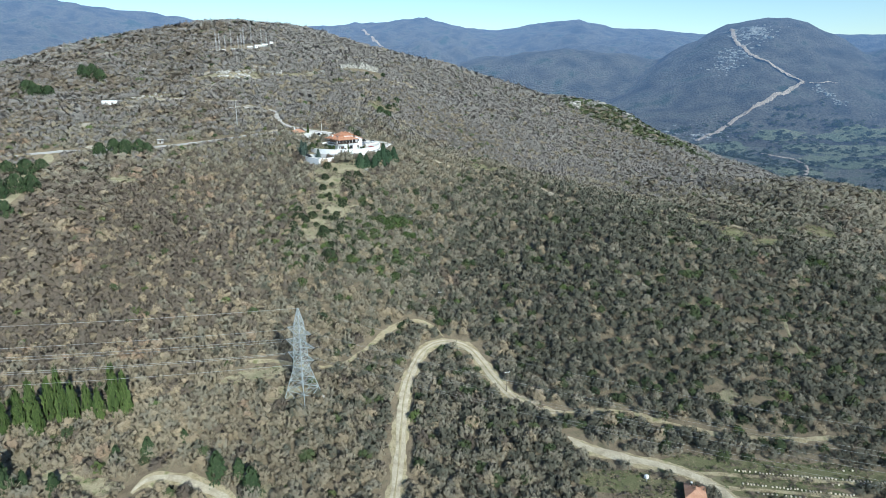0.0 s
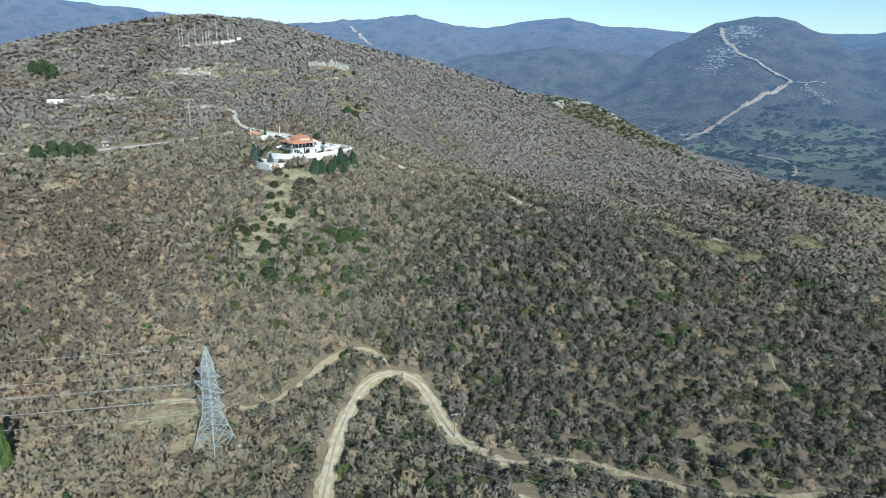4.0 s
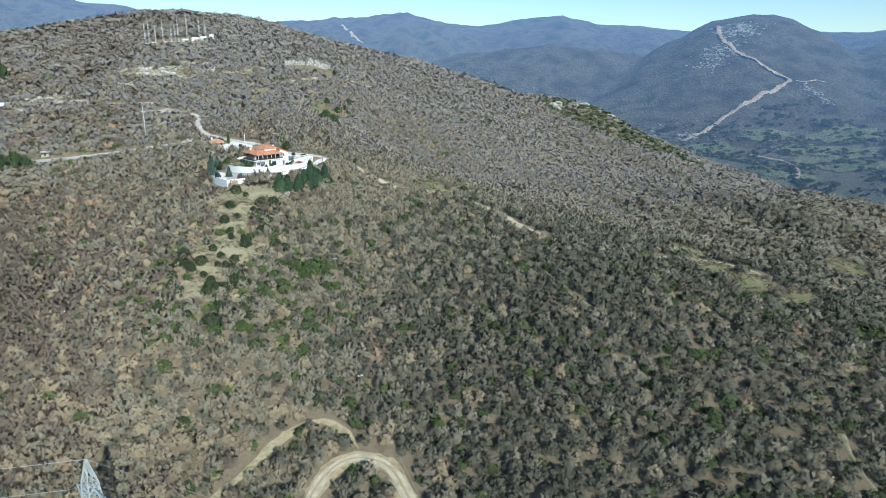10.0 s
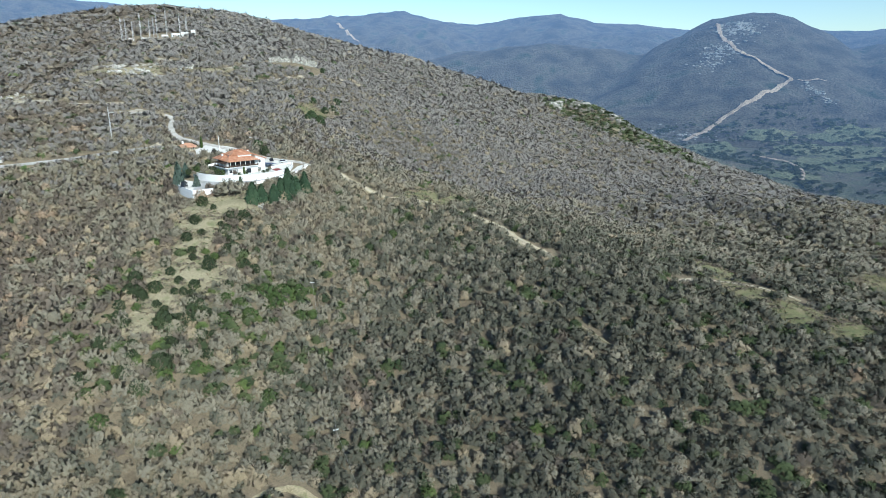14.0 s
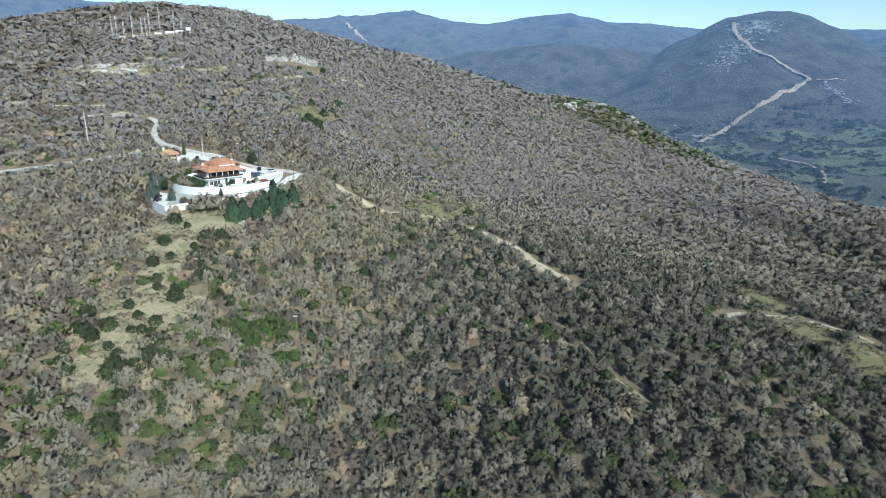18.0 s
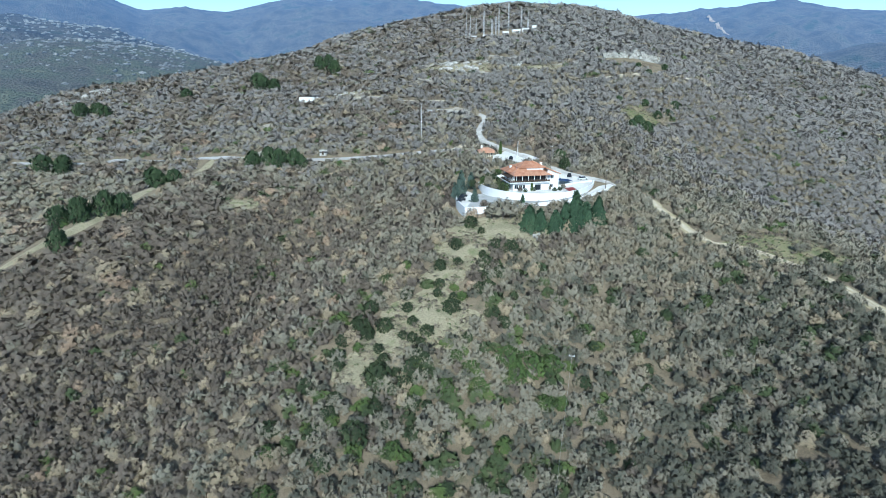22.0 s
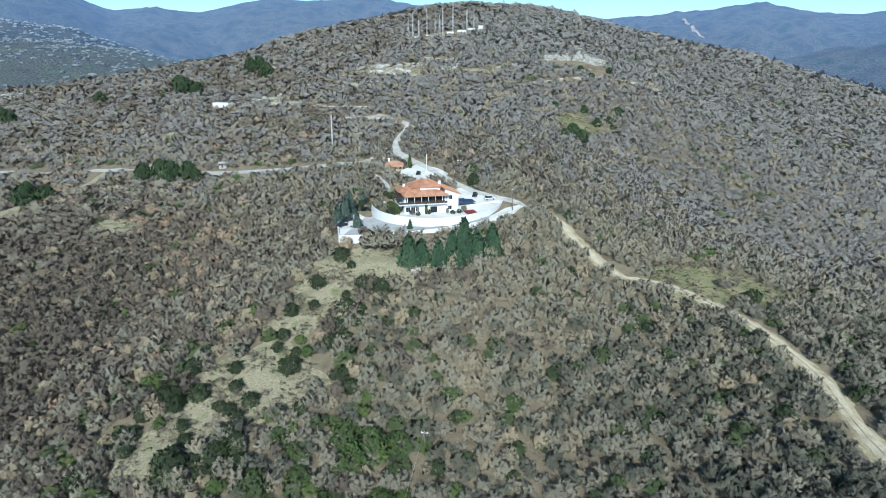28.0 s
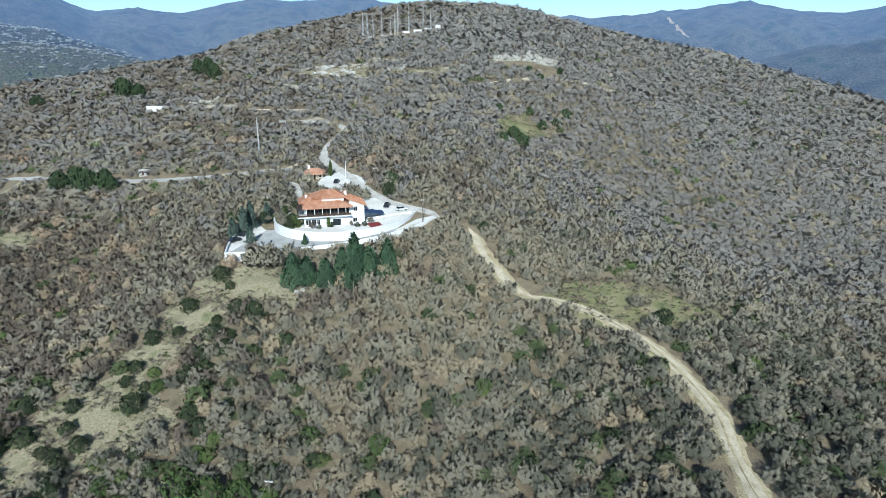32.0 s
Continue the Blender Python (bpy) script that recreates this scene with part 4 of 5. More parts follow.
def hip(x0, x1, y0, y1, z0, z1, ridge=0.5, over=0.0, flat=None):
    """A hip roof solid with a thick eave. flat: cuts it at that height as a mansard."""
    x0, x1, y0, y1 = x0 - over, x1 + over, y0 - over, y1 + over
    w, d = x1 - x0, y1 - y0
    k = ridge * min(w, d)
    if flat:
        a, b = (x0 + flat, x1 - flat), (y0 + flat, y1 - flat)
    else:
        a = (x0 + k, x1 - k) if w >= d else ((x0 + x1) / 2 - 0.05, (x0 + x1) / 2 + 0.05)
        b = (y0 + k, y1 - k) if d > w else ((y0 + y1) / 2 - 0.05, (y0 + y1) / 2 + 0.05)
    bm = bmesh.new()
    rings = []
    for z, (p, q), (r, s) in ((z0 - 0.18, (x0, x1), (y0, y1)), (z0, (x0, x1), (y0, y1)), (z1, a, b)):
        rings.append([bm.verts.new(v) for v in ((p, r, z), (q, r, z), (q, s, z), (p, s, z))])
    bm.faces.new(rings[0][::-1])
    bm.faces.new(rings[2])
    for lo, hi in zip(rings, rings[1:]):
        for i in range(4):
            bm.faces.new((lo[i], lo[(i + 1) % 4], hi[(i + 1) % 4], hi[i]))
    bmesh.ops.recalc_face_normals(bm, faces=bm.faces)
    return bm


def courses(parent, x0, x1, y0, y1, z0, z1, step=0.75, r=0.09):
    """Rows of ridge-like tile rolls running up a slope between two edges at y0 and y1."""
    n = max(1, int(abs(x1 - x0) / step))
    for k in range(n + 1):
        x = x0 + (x1 - x0) * k / n
        part("tile_course", rod_bm((x, y0, z0 + 0.03), (x, y1, z1 + 0.03), r, r, 5), parent, material=M_TILE)


def window(parent, x0, x1, z0, z1, y, side="y", shutters=False):
    """A window with a raised frame and dark panes, in a wall that faces along -y, or along x."""
    t = 0.07
    def b(a0, a1, d0, d1, h0, h1):
        return box_bm(a0, a1, d0, d1, h0, h1) if side == "y" else box_bm(d0, d1, a0, a1, h0, h1)
    fr = part("window", b(x0 - t, x1 + t, y - 0.09, y - 0.03, z0 - t, z0), parent, material=M_WHITE)
    part("window_frame", b(x0 - t, x1 + t, y - 0.09, y - 0.03, z1, z1 + t), fr, material=M_WHITE)
    part("window_frame", b((x0 + x1) / 2 - 0.03, (x0 + x1) / 2 + 0.03, y - 0.09, y - 0.04, z0, z1), fr, material=M_WHITE)
    part("pane", b(x0, (x0 + x1) / 2 - 0.03, y - 0.06, y - 0.02, z0, z1), fr, material=M_GLASS)
    part("pane", b((x0 + x1) / 2 + 0.03, x1, y - 0.06, y - 0.02, z0, z1), fr, material=M_GLASS)


# ground floor, upper floor and the taller eastern wing
part("ground_floor_wall", box_bm(0.4, 14.6, 1.4, 13.5, -0.6, 3.3), house, material=M_WHITE)
part("upper_floor_wall", box_bm(0.6, 14.6, 2.4, 13.5, 3.6, 6.6), house, material=M_WHITE)
wing = prism_bm([(14.6, 2.0), (19.2, 2.0), (19.2, 11.5), (14.6, 11.5)], -0.6, [8.2, 6.2, 6.2, 8.2])
part("wing_wall", wing, house, "white gabled side wing", M_WHITE)
part("balcony_slab", box_bm(-1.6, 14.9, -0.2, 2.4, 3.3, 3.6), house, material=M_WHITE)
part("balcony_slab", box_bm(-1.6, 0.6, 2.4, 11.5, 3.3, 3.6), house, material=M_WHITE)
part("canopy_roof", prism_bm([(-1.7, 1.5), (0.6, 1.5), (0.6, 11.2), (-1.7, 11.2)], [5.3, 5.9, 5.9, 5.3], [5.4, 6.0, 6.0, 5.4]), house, "dark slatted side canopy", M_DARKWOOD)
for k in range(12):
    x = 1.2 + k * 13.2 / 11
    part("veranda_column", rod_bm((x, 0.1, 3.6), (x, 0.1, 6.2), 0.11 if k % 2 == 0 else 0.06, None, 8), house, material=M_WHITE if k % 2 == 0 else M_DARKWOOD)
for k in range(4):
    part("veranda_column", rod_bm((-1.4, 0.1 + 3.4 * k, 3.6), (-1.4, 0.1 + 3.4 * k, 5.4), 0.09, None, 8), house, material=M_DARKWOOD)
part("veranda_glazing", box_bm(1.2, 14.4, 2.28, 2.4, 3.7, 6.0), house, "dark glazed veranda front", M_GLASS)
rail = part("railing", box_bm(-1.6, 14.8, -0.16, -0.08, 4.55, 4.66), house, "dark wooden balcony railing", M_DARKWOOD)
part("railing_panel", box_bm(-1.6, 14.8, -0.14, -0.1, 3.75, 4.3), rail, material=M_DARKWOOD)
for k in range(24):
    part("baluster", box_bm(-1.58 + k * 0.7, -1.52 + k * 0.7, -0.15, -0.09, 3.6, 4.55), rail, material=M_DARKWOOD)
side_rail = part("railing", box_bm(-1.64, -1.56, 0, 11.4, 4.55, 4.66), house, "dark wooden balcony railing", M_DARKWOOD)
part("railing_panel", box_bm(-1.62, -1.58, 0, 11.4, 3.75, 4.3), side_rail, material=M_DARKWOOD)
# roofs: front skirt, white band, upper pyramid, main hip behind, lean roof over the wing
front = part("skirt_roof", hip(0.6, 14.9, -0.1, 9, 6.35, 7.9, over=0.6, flat=3.6), house, "terracotta front skirt roof", M_TILE)
courses(front, 2.2, 13.4, -0.7, 2.6, 6.38, 7.78, 0.6)
part("roof_ridge", rod_bm((0.0, -0.7, 6.42), (4.5, 2.9, 7.94), 0.12, 0.12, 6), front, material=M_TILE)
part("roof_band", box_bm(3.6, 13.0, 3.0, 9.4, 7.0, 8.72), house, "white plaster band between roofs", M_WHITE)
part("corner_roof", prism_bm([(0.2, 0.2), (6.0, 0.2), (6.0, 3.3), (2.4, 3.3)], 6.5, [6.8, 6.8, 8.82, 8.82]), house, "terracotta slope at the front corner", M_TILE)
top = part("pyramid_roof", hip(3.4, 13.2, 2.9, 10.0, 8.8, 10.9, over=0.5), house, "terracotta pyramid roof", M_TILE)
for x, y in ((2.9, 2.4), (13.7, 2.4), (13.7, 10.5), (2.9, 10.5)):
    part("hip_tile", rod_bm((x, y, 8.84), (6.9 if x < 9 else 9.7, 6.45, 10.94), 0.14, 0.14, 6), top, material=M_TILE)
for k in range(14):
    f = k / 13
    part("tile_course", rod_bm((3.4 + 9.8 * f, 2.4, 8.83), (6.9 + 2.8 * f, 6.3, 10.9), 0.08, 0.08, 5), top, material=M_TILE)
back = part("main_roof", hip(-0.4, 15.0, 6.0, 14.2, 6.9, 9.2, over=0.6), house, "terracotta main hip roof", M_TILE)
part("hip_tile", rod_bm((3.8, 10.1, 9.24), (10.8, 10.1, 9.24), 0.13, 0.13, 6), back, material=M_TILE)
lean = part("wing_roof", prism_bm([(13.6, 1.3), (20.0, 1.3), (20.0, 12.2), (13.6, 12.2)], [8.45, 5.95, 5.95, 8.45], [8.75, 6.2, 6.2, 8.75]), house, "terracotta wing roof", M_TILE)
for k in range(12):
    part("tile_course", rod_bm((13.6, 1.4 + k * 0.97, 8.78), (20.0, 1.4 + k * 0.97, 6.23), 0.09, 0.09, 5), lean, material=M_TILE)
for x, y, z in ((1.2, 8.5, 7.4), (13.6, 8.0, 8.2)):
    ch = part("chimney", box_bm(x, x + 0.8, y, y + 0.8, z, z + 1.7, 0.04), house, material=M_WHITE)
    part("chimney_cap", box_bm(x - 0.12, x + 0.92, y - 0.12, y + 0.92, z + 1.7, z + 1.9), ch, material=M_TILE)
for x0, x1 in ((0.9, 2.3), (2.6, 4.0), (4.3, 5.2)):
    window(house, x0, x1, 0.9, 2.4, 1.4)
door = part("garage_door", box_bm(9.2, 11.6, 1.3, 1.42, 0.2, 2.3), house, "dark glazed ground-floor opening", M_GLASS)
part("door_frame", box_bm(9.0, 9.2, 1.26, 1.4, 0, 2.45), door, material=M_WHITE)
part("door_frame", box_bm(11.6, 11.8, 1.26, 1.4, 0, 2.45), door, material=M_WHITE)
window(house, 16.0, 17.0, 4.4, 5.8, 2.0)
window(house, 15.6, 16.8, 0.9, 2.2, 2.0)
window(house, 4.0, 5.2, 4.4, 5.8, 0.6, "x")
window(house, 7.6, 8.8, 4.4, 5.8, 0.6, "x")
window(house, 5.0, 6.4, 0.9, 2.2, 0.4, "x")
# blue awning and its posts against the wing
awning = thing("awning", HOUSE @ pose(19.3, 3, 0), "dark blue awning over the side court", "awning")
M_BLUE = surface("blue_canvas", [(0.03, 0.06, 0.14), (0.06, 0.10, 0.2)], 0.6, 8, 0.8, 0, 0.1, 0.15)
M_CARWHITE = surface("white_car_paint", [(0.72, 0.72, 0.72), (0.8, 0.8, 0.8)], 1, 5, 0.25, 0, 0, 0.04, spec=0.5)
M_CARDARK = surface("dark_car_paint", [(0.02, 0.022, 0.03), (0.035, 0.035, 0.045)], 1, 5, 0.2, 0, 0, 0.08, spec=0.5)
M_RED = surface("red_metal_roof", [(0.20, 0.035, 0.03), (0.27, 0.055, 0.045)], 0.8, 8, 0.6, 0, 0.1, 0.15)
part("canopy", prism_bm([(0, 0), (6.5, 0), (6.5, 5), (0, 5)], [3.3, 2.7, 2.7, 3.3], [3.4, 2.8, 2.8, 3.4]), awning, material=M_BLUE)
for x, y in ((6.3, 0.2), (6.3, 4.8), (3.2, 0.2)):
    part("post", rod_bm((x, y, 0), (x, y, 2.75), 0.05), awning, material=M_STEEL)
part("screen", box_bm(0.4, 6.0, 4.7, 4.85, 0.1, 2.3), awning, "white side screen", M_WHITE)
hatch = thing("well_house", pose(31.2, -46.5, -4.9, 0, 0, 48), "low shed with a dull red roof on the terrace wall", "shed")
part("body", box_bm(-1.6, 1.6, -1.3, 1.3, -0.6, 0.9), hatch, material=M_WHITE)
part("roof", prism_bm([(-2.0, -1.7), (2.0, -1.7), (2.0, 1.7), (-2.0, 1.7)], [0.8, 0.8, 1.6, 1.6], [0.95, 0.95, 1.75, 1.75]), hatch, material=M_RED)


def car(x, y, z, turn, paint, label):
    e = thing("car", pose(x, y, z, 0, 0, turn), label, "car", "parked cars")
    bm = box_bm(-2.1, 2.1, -0.86, 0.86, 0.3, 0.85, 0.12)
    part("body", bm, e, material=paint)
    bm = prism_bm([(-1.5, -0.8), (1.0, -0.8), (1.0, 0.8), (-1.5, 0.8)], 0.84, 1.42)
    for v in bm.verts:
        if v.co.z > 1:
            v.co.x, v.co.y = v.co.x * 0.68 - 0.1, v.co.y * 0.82
    part("windows", bm, e, "tinted glass", M_GLASS)
    part("roof", box_bm(-1.1, 0.55, -0.64, 0.64, 1.425, 1.47), e, material=paint)
    for sx in (-1.3, 1.3):
        for sy in (-0.8, 0.8):
            w = part("wheel", rod_bm((sx, sy - 0.1, 0.31), (sx, sy + 0.1, 0.31), 0.31, None, 14), e, material=M_BLACK)
            part("rim", rod_bm((sx, sy - 0.11, 0.31), (sx, sy + 0.11, 0.31), 0.17, None, 10), w, material=M_STEEL)


car(-2.4, -3.2, float(land(-2.4, -3.2)) + 0.21, 102, M_CARDARK, "dark parked car beside the flagpole")
car(27.6, -27.2, float(land(27.6, -27.2)) + 0.17, 100, M_CARDARK, "dark parked car in the upper court")
car(33.2, -28.6, float(land(33.2, -28.6)) + 0.17, 40, M_CARWHITE, "white parked van in the upper court")
car(24.0, -33.0, float(land(24.0, -33.0)) + 0.17, 60, M_CARWHITE, "white car parked near the awning")

car(-8.2, -62.5, -7.66, 75, M_CARDARK, "dark car parked in the gravel yard")
car(-9.4, -55.5, -7.66, 80, M_CARDARK, "dark car parked in the gravel yard")

flag = thing("flagpole", pose(0, 0, float(land(0, 0))), "tall white flagpole on a round base", "flagpole")
part("pole", rod_bm((0, 0, 0), (0, 0, 7.6), 0.16, 0.09, 10), flag, material=M_WHITE)
part("base", rod_bm((0, 0, -0.4), (0, 0, 0.35), 0.8, 0.7, 14), flag, material=M_WHITE)
part("finial", rod_bm((0, 0, 7.6), (0, 0, 7.8), 0.14, 0.02, 8), flag, material=M_STEEL)
chapel = thing("chapel", pose(-16.5, 5.5, float(land(-16.5, 5.5)), 0, 0, 20), "small cream chapel with a terracotta roof and porch", "chapel")
part("wall", box_bm(-3.6, 3.6, -1.0, 3.4, -0.8, 2.7), chapel, material=M_CREAM)
croof = part("roof", hip(-3.6, 3.6, -1.0, 3.4, 2.8, 4.2, over=0.5), chapel, material=M_TILE)
part("porch_roof", prism_bm([(-3.8, -2.9), (3.8, -2.9), (3.8, -0.9), (-3.8, -0.9)], [2.0, 2.0, 2.7, 2.7], [2.2, 2.2, 2.9, 2.9]), chapel, material=M_TILE)
for k in range(5):
    part("porch_post", rod_bm((-3.5 + 1.75 * k, -2.7, -0.8), (-3.5 + 1.75 * k, -2.7, 2.05), 0.12), chapel, material=M_CREAM)
part("door", box_bm(-0.6, 0.6, -1.08, -1.0, -0.1, 2.0), chapel, "dark wooden door", M_DARKWOOD)
for x in (-2.3, 2.3):
    window(chapel, x - 0.45, x + 0.45, 0.7, 1.8, -1.0)
part("belfry", box_bm(-2.6, -1.8, 0.8, 1.6, 3.8, 5.2, 0.04), chapel, material=M_WHITE)

# ---- lattice pylon with its lines ----
def lattice(parent, z_of, half_of, levels, r):
    """Four legs with crossed braces between the given levels; half_of gives the half-width at a height."""
    for a, b in zip(levels, levels[1:]):
        ca = [Vector((sx * half_of(a), sy * half_of(a), a)) for sx, sy in ((-1, -1), (1, -1), (1, 1), (-1, 1))]
        cb = [Vector((sx * half_of(b), sy * half_of(b), b)) for sx, sy in ((-1, -1), (1, -1), (1, 1), (-1, 1))]
        for i in range(4):
            j = (i + 1) % 4
            part("leg", rod_bm(ca[i], cb[i], r, r, 5), parent, material=M_STEEL)
            part("brace", rod_bm(ca[i], cb[j], r * 0.6, None, 4), parent, material=M_STEEL)
            part("brace", rod_bm(ca[j], cb[i], r * 0.6, None, 4), parent, material=M_STEEL)
            part("brace", rod_bm(cb[i], cb[j], r * 0.6, None, 4), parent, material=M_STEEL)


PX, PY = -10.6, -262.0
PZ = float(land(PX, PY))
PTURN = 50
pylon = thing("pylon", pose(PX, PY, PZ, 0, 0, PTURN), "galvanised lattice power pylon with six arms", "pylon")


def pylon_half(z):
    return float(np.interp(z, [0, 12, 27, 32.6], [4.5, 1.75, 1.1, 0.06]))


lattice(pylon, None, pylon_half, [0, 4.0, 7.5, 10, 12, 14, 16, 18, 20, 22, 24, 25.5, 27, 29, 31, 32.4], 0.15)
for sx in (-1, 1):
    for sy in (-1, 1):
        part("footing", box_bm(sx * 4.5 - 0.5, sx * 4.5 + 0.5, sy * 4.5 - 0.5, sy * 4.5 + 0.5, -1.2, 0.25, 0.05), pylon, "pale concrete footing", M_ROCK)
ARMS = [(15.0, 6.0), (19.5, 6.6), (24.0, 5.4)]
ENDS = []
for z, reach in ARMS:
    for s in (-1, 1):
        h = pylon_half(z)
        tip = Vector((0.4 * s, s * reach, z + 0.6))
        arm = part("arm", rod_bm((-h, s * h, z), tip, 0.2, 0.13, 5), pylon, material=M_STEEL)
        part("arm_strut", rod_bm((h, s * h, z), tip, 0.2, 0.13, 5), arm, material=M_STEEL)
        part("arm_strut", rod_bm((0, s * h, z + 1.9), tip, 0.16, 0.1, 5), arm, material=M_STEEL)
        part("arm_strut", rod_bm((-h * 0.5, s * (h + reach) / 2, z + 0.3), (h * 0.6, s * (h + reach) / 2, z + 0.35), 0.11, None, 4), arm, material=M_STEEL)
        for k in (-1, 1):
            ins = part("insulator", rod_bm(tip, tip + Vector((k * 1.5, 0, -0.35)), 0.13, 0.13, 8), pylon, "dark disc insulator string", M_BLACK)
        ENDS.append(tip)
ENDS.append(Vector((0, 0, 32.4)))
base_m = pose(PX, PY, PZ, 0, 0, PTURN)
for tip in ENDS:
    for k, far_, sag in ((-1, Vector((-330, 15, 14)), 6.0), (1, Vector((330, -150, -16)), 12.0)):
        a = base_m @ (tip + Vector((k * 1.5 if tip.z < 32 else 0, 0, -0.35 if tip.z < 32 else 0)))
        b = a + far_
        cu = bpy.data.curves.new("power_line", "CURVE")
        cu.dimensions, cu.bevel_depth, cu.bevel_resolution = "3D", 0.045 if k < 0 else 0.018, 1
        sp = cu.splines.new("POLY")
        sp.points.add(24)
        for i in range(25):
            f = i / 24
            q = a.lerp(b, f)
            sp.points[i].co = (q.x, q.y, q.z - sag * 4 * f * (1 - f), 1)
        cu.materials.append(M_WIRE)
        tagged(new("power_line", cu), "thin pale overhead power cable", "cable", "pylon cables")


def pole(x, y, h, label, arm=1.8, turn=0.0):
    e = thing("utility_pole", pose(x, y, float(land(x, y)), 0, 0, turn), label, "pole", "utility poles")
    part("post", rod_bm((0, 0, -0.5), (0, 0, h), 0.16, 0.11, 8), e, material=M_GREYWOOD)
    if arm:
        c = part("crossarm", box_bm(-arm / 2, arm / 2, -0.07, 0.07, h - 0.32, h - 0.18, 0.02), e, "pale crossarm", M_WHITE)
        for k in (-1, 0, 1):
            part("insulator", rod_bm((k * arm * 0.42, 0, h - 0.15), (k * arm * 0.42, 0, h + 0.12), 0.07, 0.05, 8), c, material=M_WHITE)


pole(44.0, -132.5, 4.3, "wooden power pole with a white crossarm in the scrub", 1.6, 10)
pole(48.0, -197.0, 5.0, "wooden power pole with a white crossarm in the scrub", 1.6, 10)
pole(60.0, -262.0, 8.2, "wooden power pole beside the hairpin road", 2.2, 10)
pole(40.0, -83.0, 7.0, "plain wooden pole below the conifers", 0)
pole(43.0, -35.5, 8.0, "grey lamp post at the end of the drive", 0.9, 40)
pole(17.5, -12.5, 8.5, "transformer pole beside the mountain road", 1.6, 30)
for xa, ya, xb, yb in ((44.0, -132.5, 48, -197), (48, -197, 60, -262)):
    za, zb = float(land(xa, ya)) + (4.3 if ya > -190 else 5.0), float(land(xb, yb)) + (5.0 if yb > -240 else 8.2)
    cu = bpy.data.curves.new("pole_line", "CURVE")
    cu.dimensions, cu.bevel_depth, cu.bevel_resolution = "3D", 0.02, 0
    sp = cu.splines.new("POLY")
    sp.points.add(10)
    for i in range(11):
        f = i / 10
        sp.points[i].co = (xa + (xb - xa) * f, ya + (yb - ya) * f, za + (zb - za) * f - 4 * f * (1 - f) * 1.2, 1)
    cu.materials.append(M_WIRE)
    tagged(new("pole_line", cu), "thin wire between two power poles", "cable")


# ---- single trees and bushes ----
rng = np.random.default_rng(23)


def leafy(rng, n, profile, spread=1.0, droop=0.0, size=0.12):
    """A unit crown of n small sprays; profile gives the reach at each height 0..1."""
    T = np.zeros((n, 3, 3))
    for k in range(n):
        h = rng.random() ** 0.9
        a = rng.uniform(0, 6.283)
        r = profile(h) * (rng.uniform(0.45, 1.0) ** 0.5) * (1 + 0.18 * math.sin(3 * a + 7 * h) + 0.12 * math.sin(5 * a - 11 * h)) * spread
        c = np.array((r * math.cos(a), r * math.sin(a), h - droop * r))
        d = np.array((math.cos(a), math.sin(a), rng.uniform(-0.2, 0.8)))
        d /= np.linalg.norm(d)
        s = np.cross(d, rng.normal(0, 1, 3))
        s /= np.linalg.norm(s)
        u = np.cross(s, d + rng.normal(0, 0.4, 3))
        u /= np.linalg.norm(u)
        w = size * rng.uniform(0.6, 1.3)
        T[k] = c - s * w * 0.6, c + s * w * 0.6, c + u * w * np.array((1, 1, 0.6)) + d * w * 0.5
    F = np.cross(T[:, 1] - T[:, 0], T[:, 2] - T[:, 0])
    F /= np.linalg.norm(F, axis=1, keepdims=True) + 1e-9
    N = T * (1, 1, 0) / 0.7 + (0, 0, 0.35) + (T - (0, 0, 0.45)) * (0, 0, 0.8)
    F *= np.sign((F[:, None] * N).sum(-1).mean(1))[:, None] + 1e-9
    N = N + 0.3 * F[:, None]
    return T, N / (np.linalg.norm(N, axis=-1, keepdims=True) + 1e-9)


def cone_profile(h):
    tier = 0.86 + 0.14 * math.cos(h * 50)
    return max(0.03, (1.02 - h) ** 0.8) * tier


def column_profile(h):
    return 0.06 + 0.9 * min(1, 0.35 + h * 3) * max(0.0, 1 - h) ** 0.6


def round_profile(h):
    return max(0.05, math.sqrt(max(0, 1 - (2 * h - 0.85) ** 2 / 1.35)))


def crowns(name, material, n, *shape):
    """Three crowns of one kind."""
    out = []
    for _ in range(3):
        T, N = leafy(rng, n, *shape)
        out.append(soup(name, T, material, N))
    return out


CROWN = {"conifer": crowns("conifer_crown", M_CONIFER, 1700, cone_profile, 1, 0.05, 0.13),
         "spruce": crowns("spruce_crown", M_PINE, 1300, cone_profile, 1, 0.05, 0.15),
         "cedar": crowns("cedar_crown", M_CEDAR, 700, cone_profile, 1, 0.2, 0.17),
         "cypress": crowns("cypress_crown", M_CYPRESS, 620, column_profile, 1, 0, 0.22),
         "pine": crowns("pine_crown", M_PINE, 560, round_profile, 1, 0, 0.22),
         "bush": crowns("bush_crown", M_GREENLEAF, 460, round_profile, 1, 0, 0.22),
         "broom": crowns("broom_crown", M_YELLOWGREEN, 420, round_profile, 1, 0, 0.2),
         "bare": [soup("bare_crown", place([crown_template(rng, 300, 0.6, 0.2)], np.zeros(1), np.zeros(1), np.zeros(1), np.ones(1), np.ones(1), rng), M_GREYTWIG, take_soft()) for _ in range(3)],
         "rust": [soup("rust_crown", place([crown_template(rng, 260, 0.4, 0.2)], np.zeros(1), np.zeros(1), np.zeros(1), np.ones(1), np.ones(1), rng), M_BROWNTWIG, take_soft()) for _ in range(2)]}
TRUNK = soup("tree_trunk", stems_template(rng, 5)[0], M_BARK)
bm = rod_bm((0, 0, -0.12), (0, 0, 0.9), 0.06, 0.015, 7)
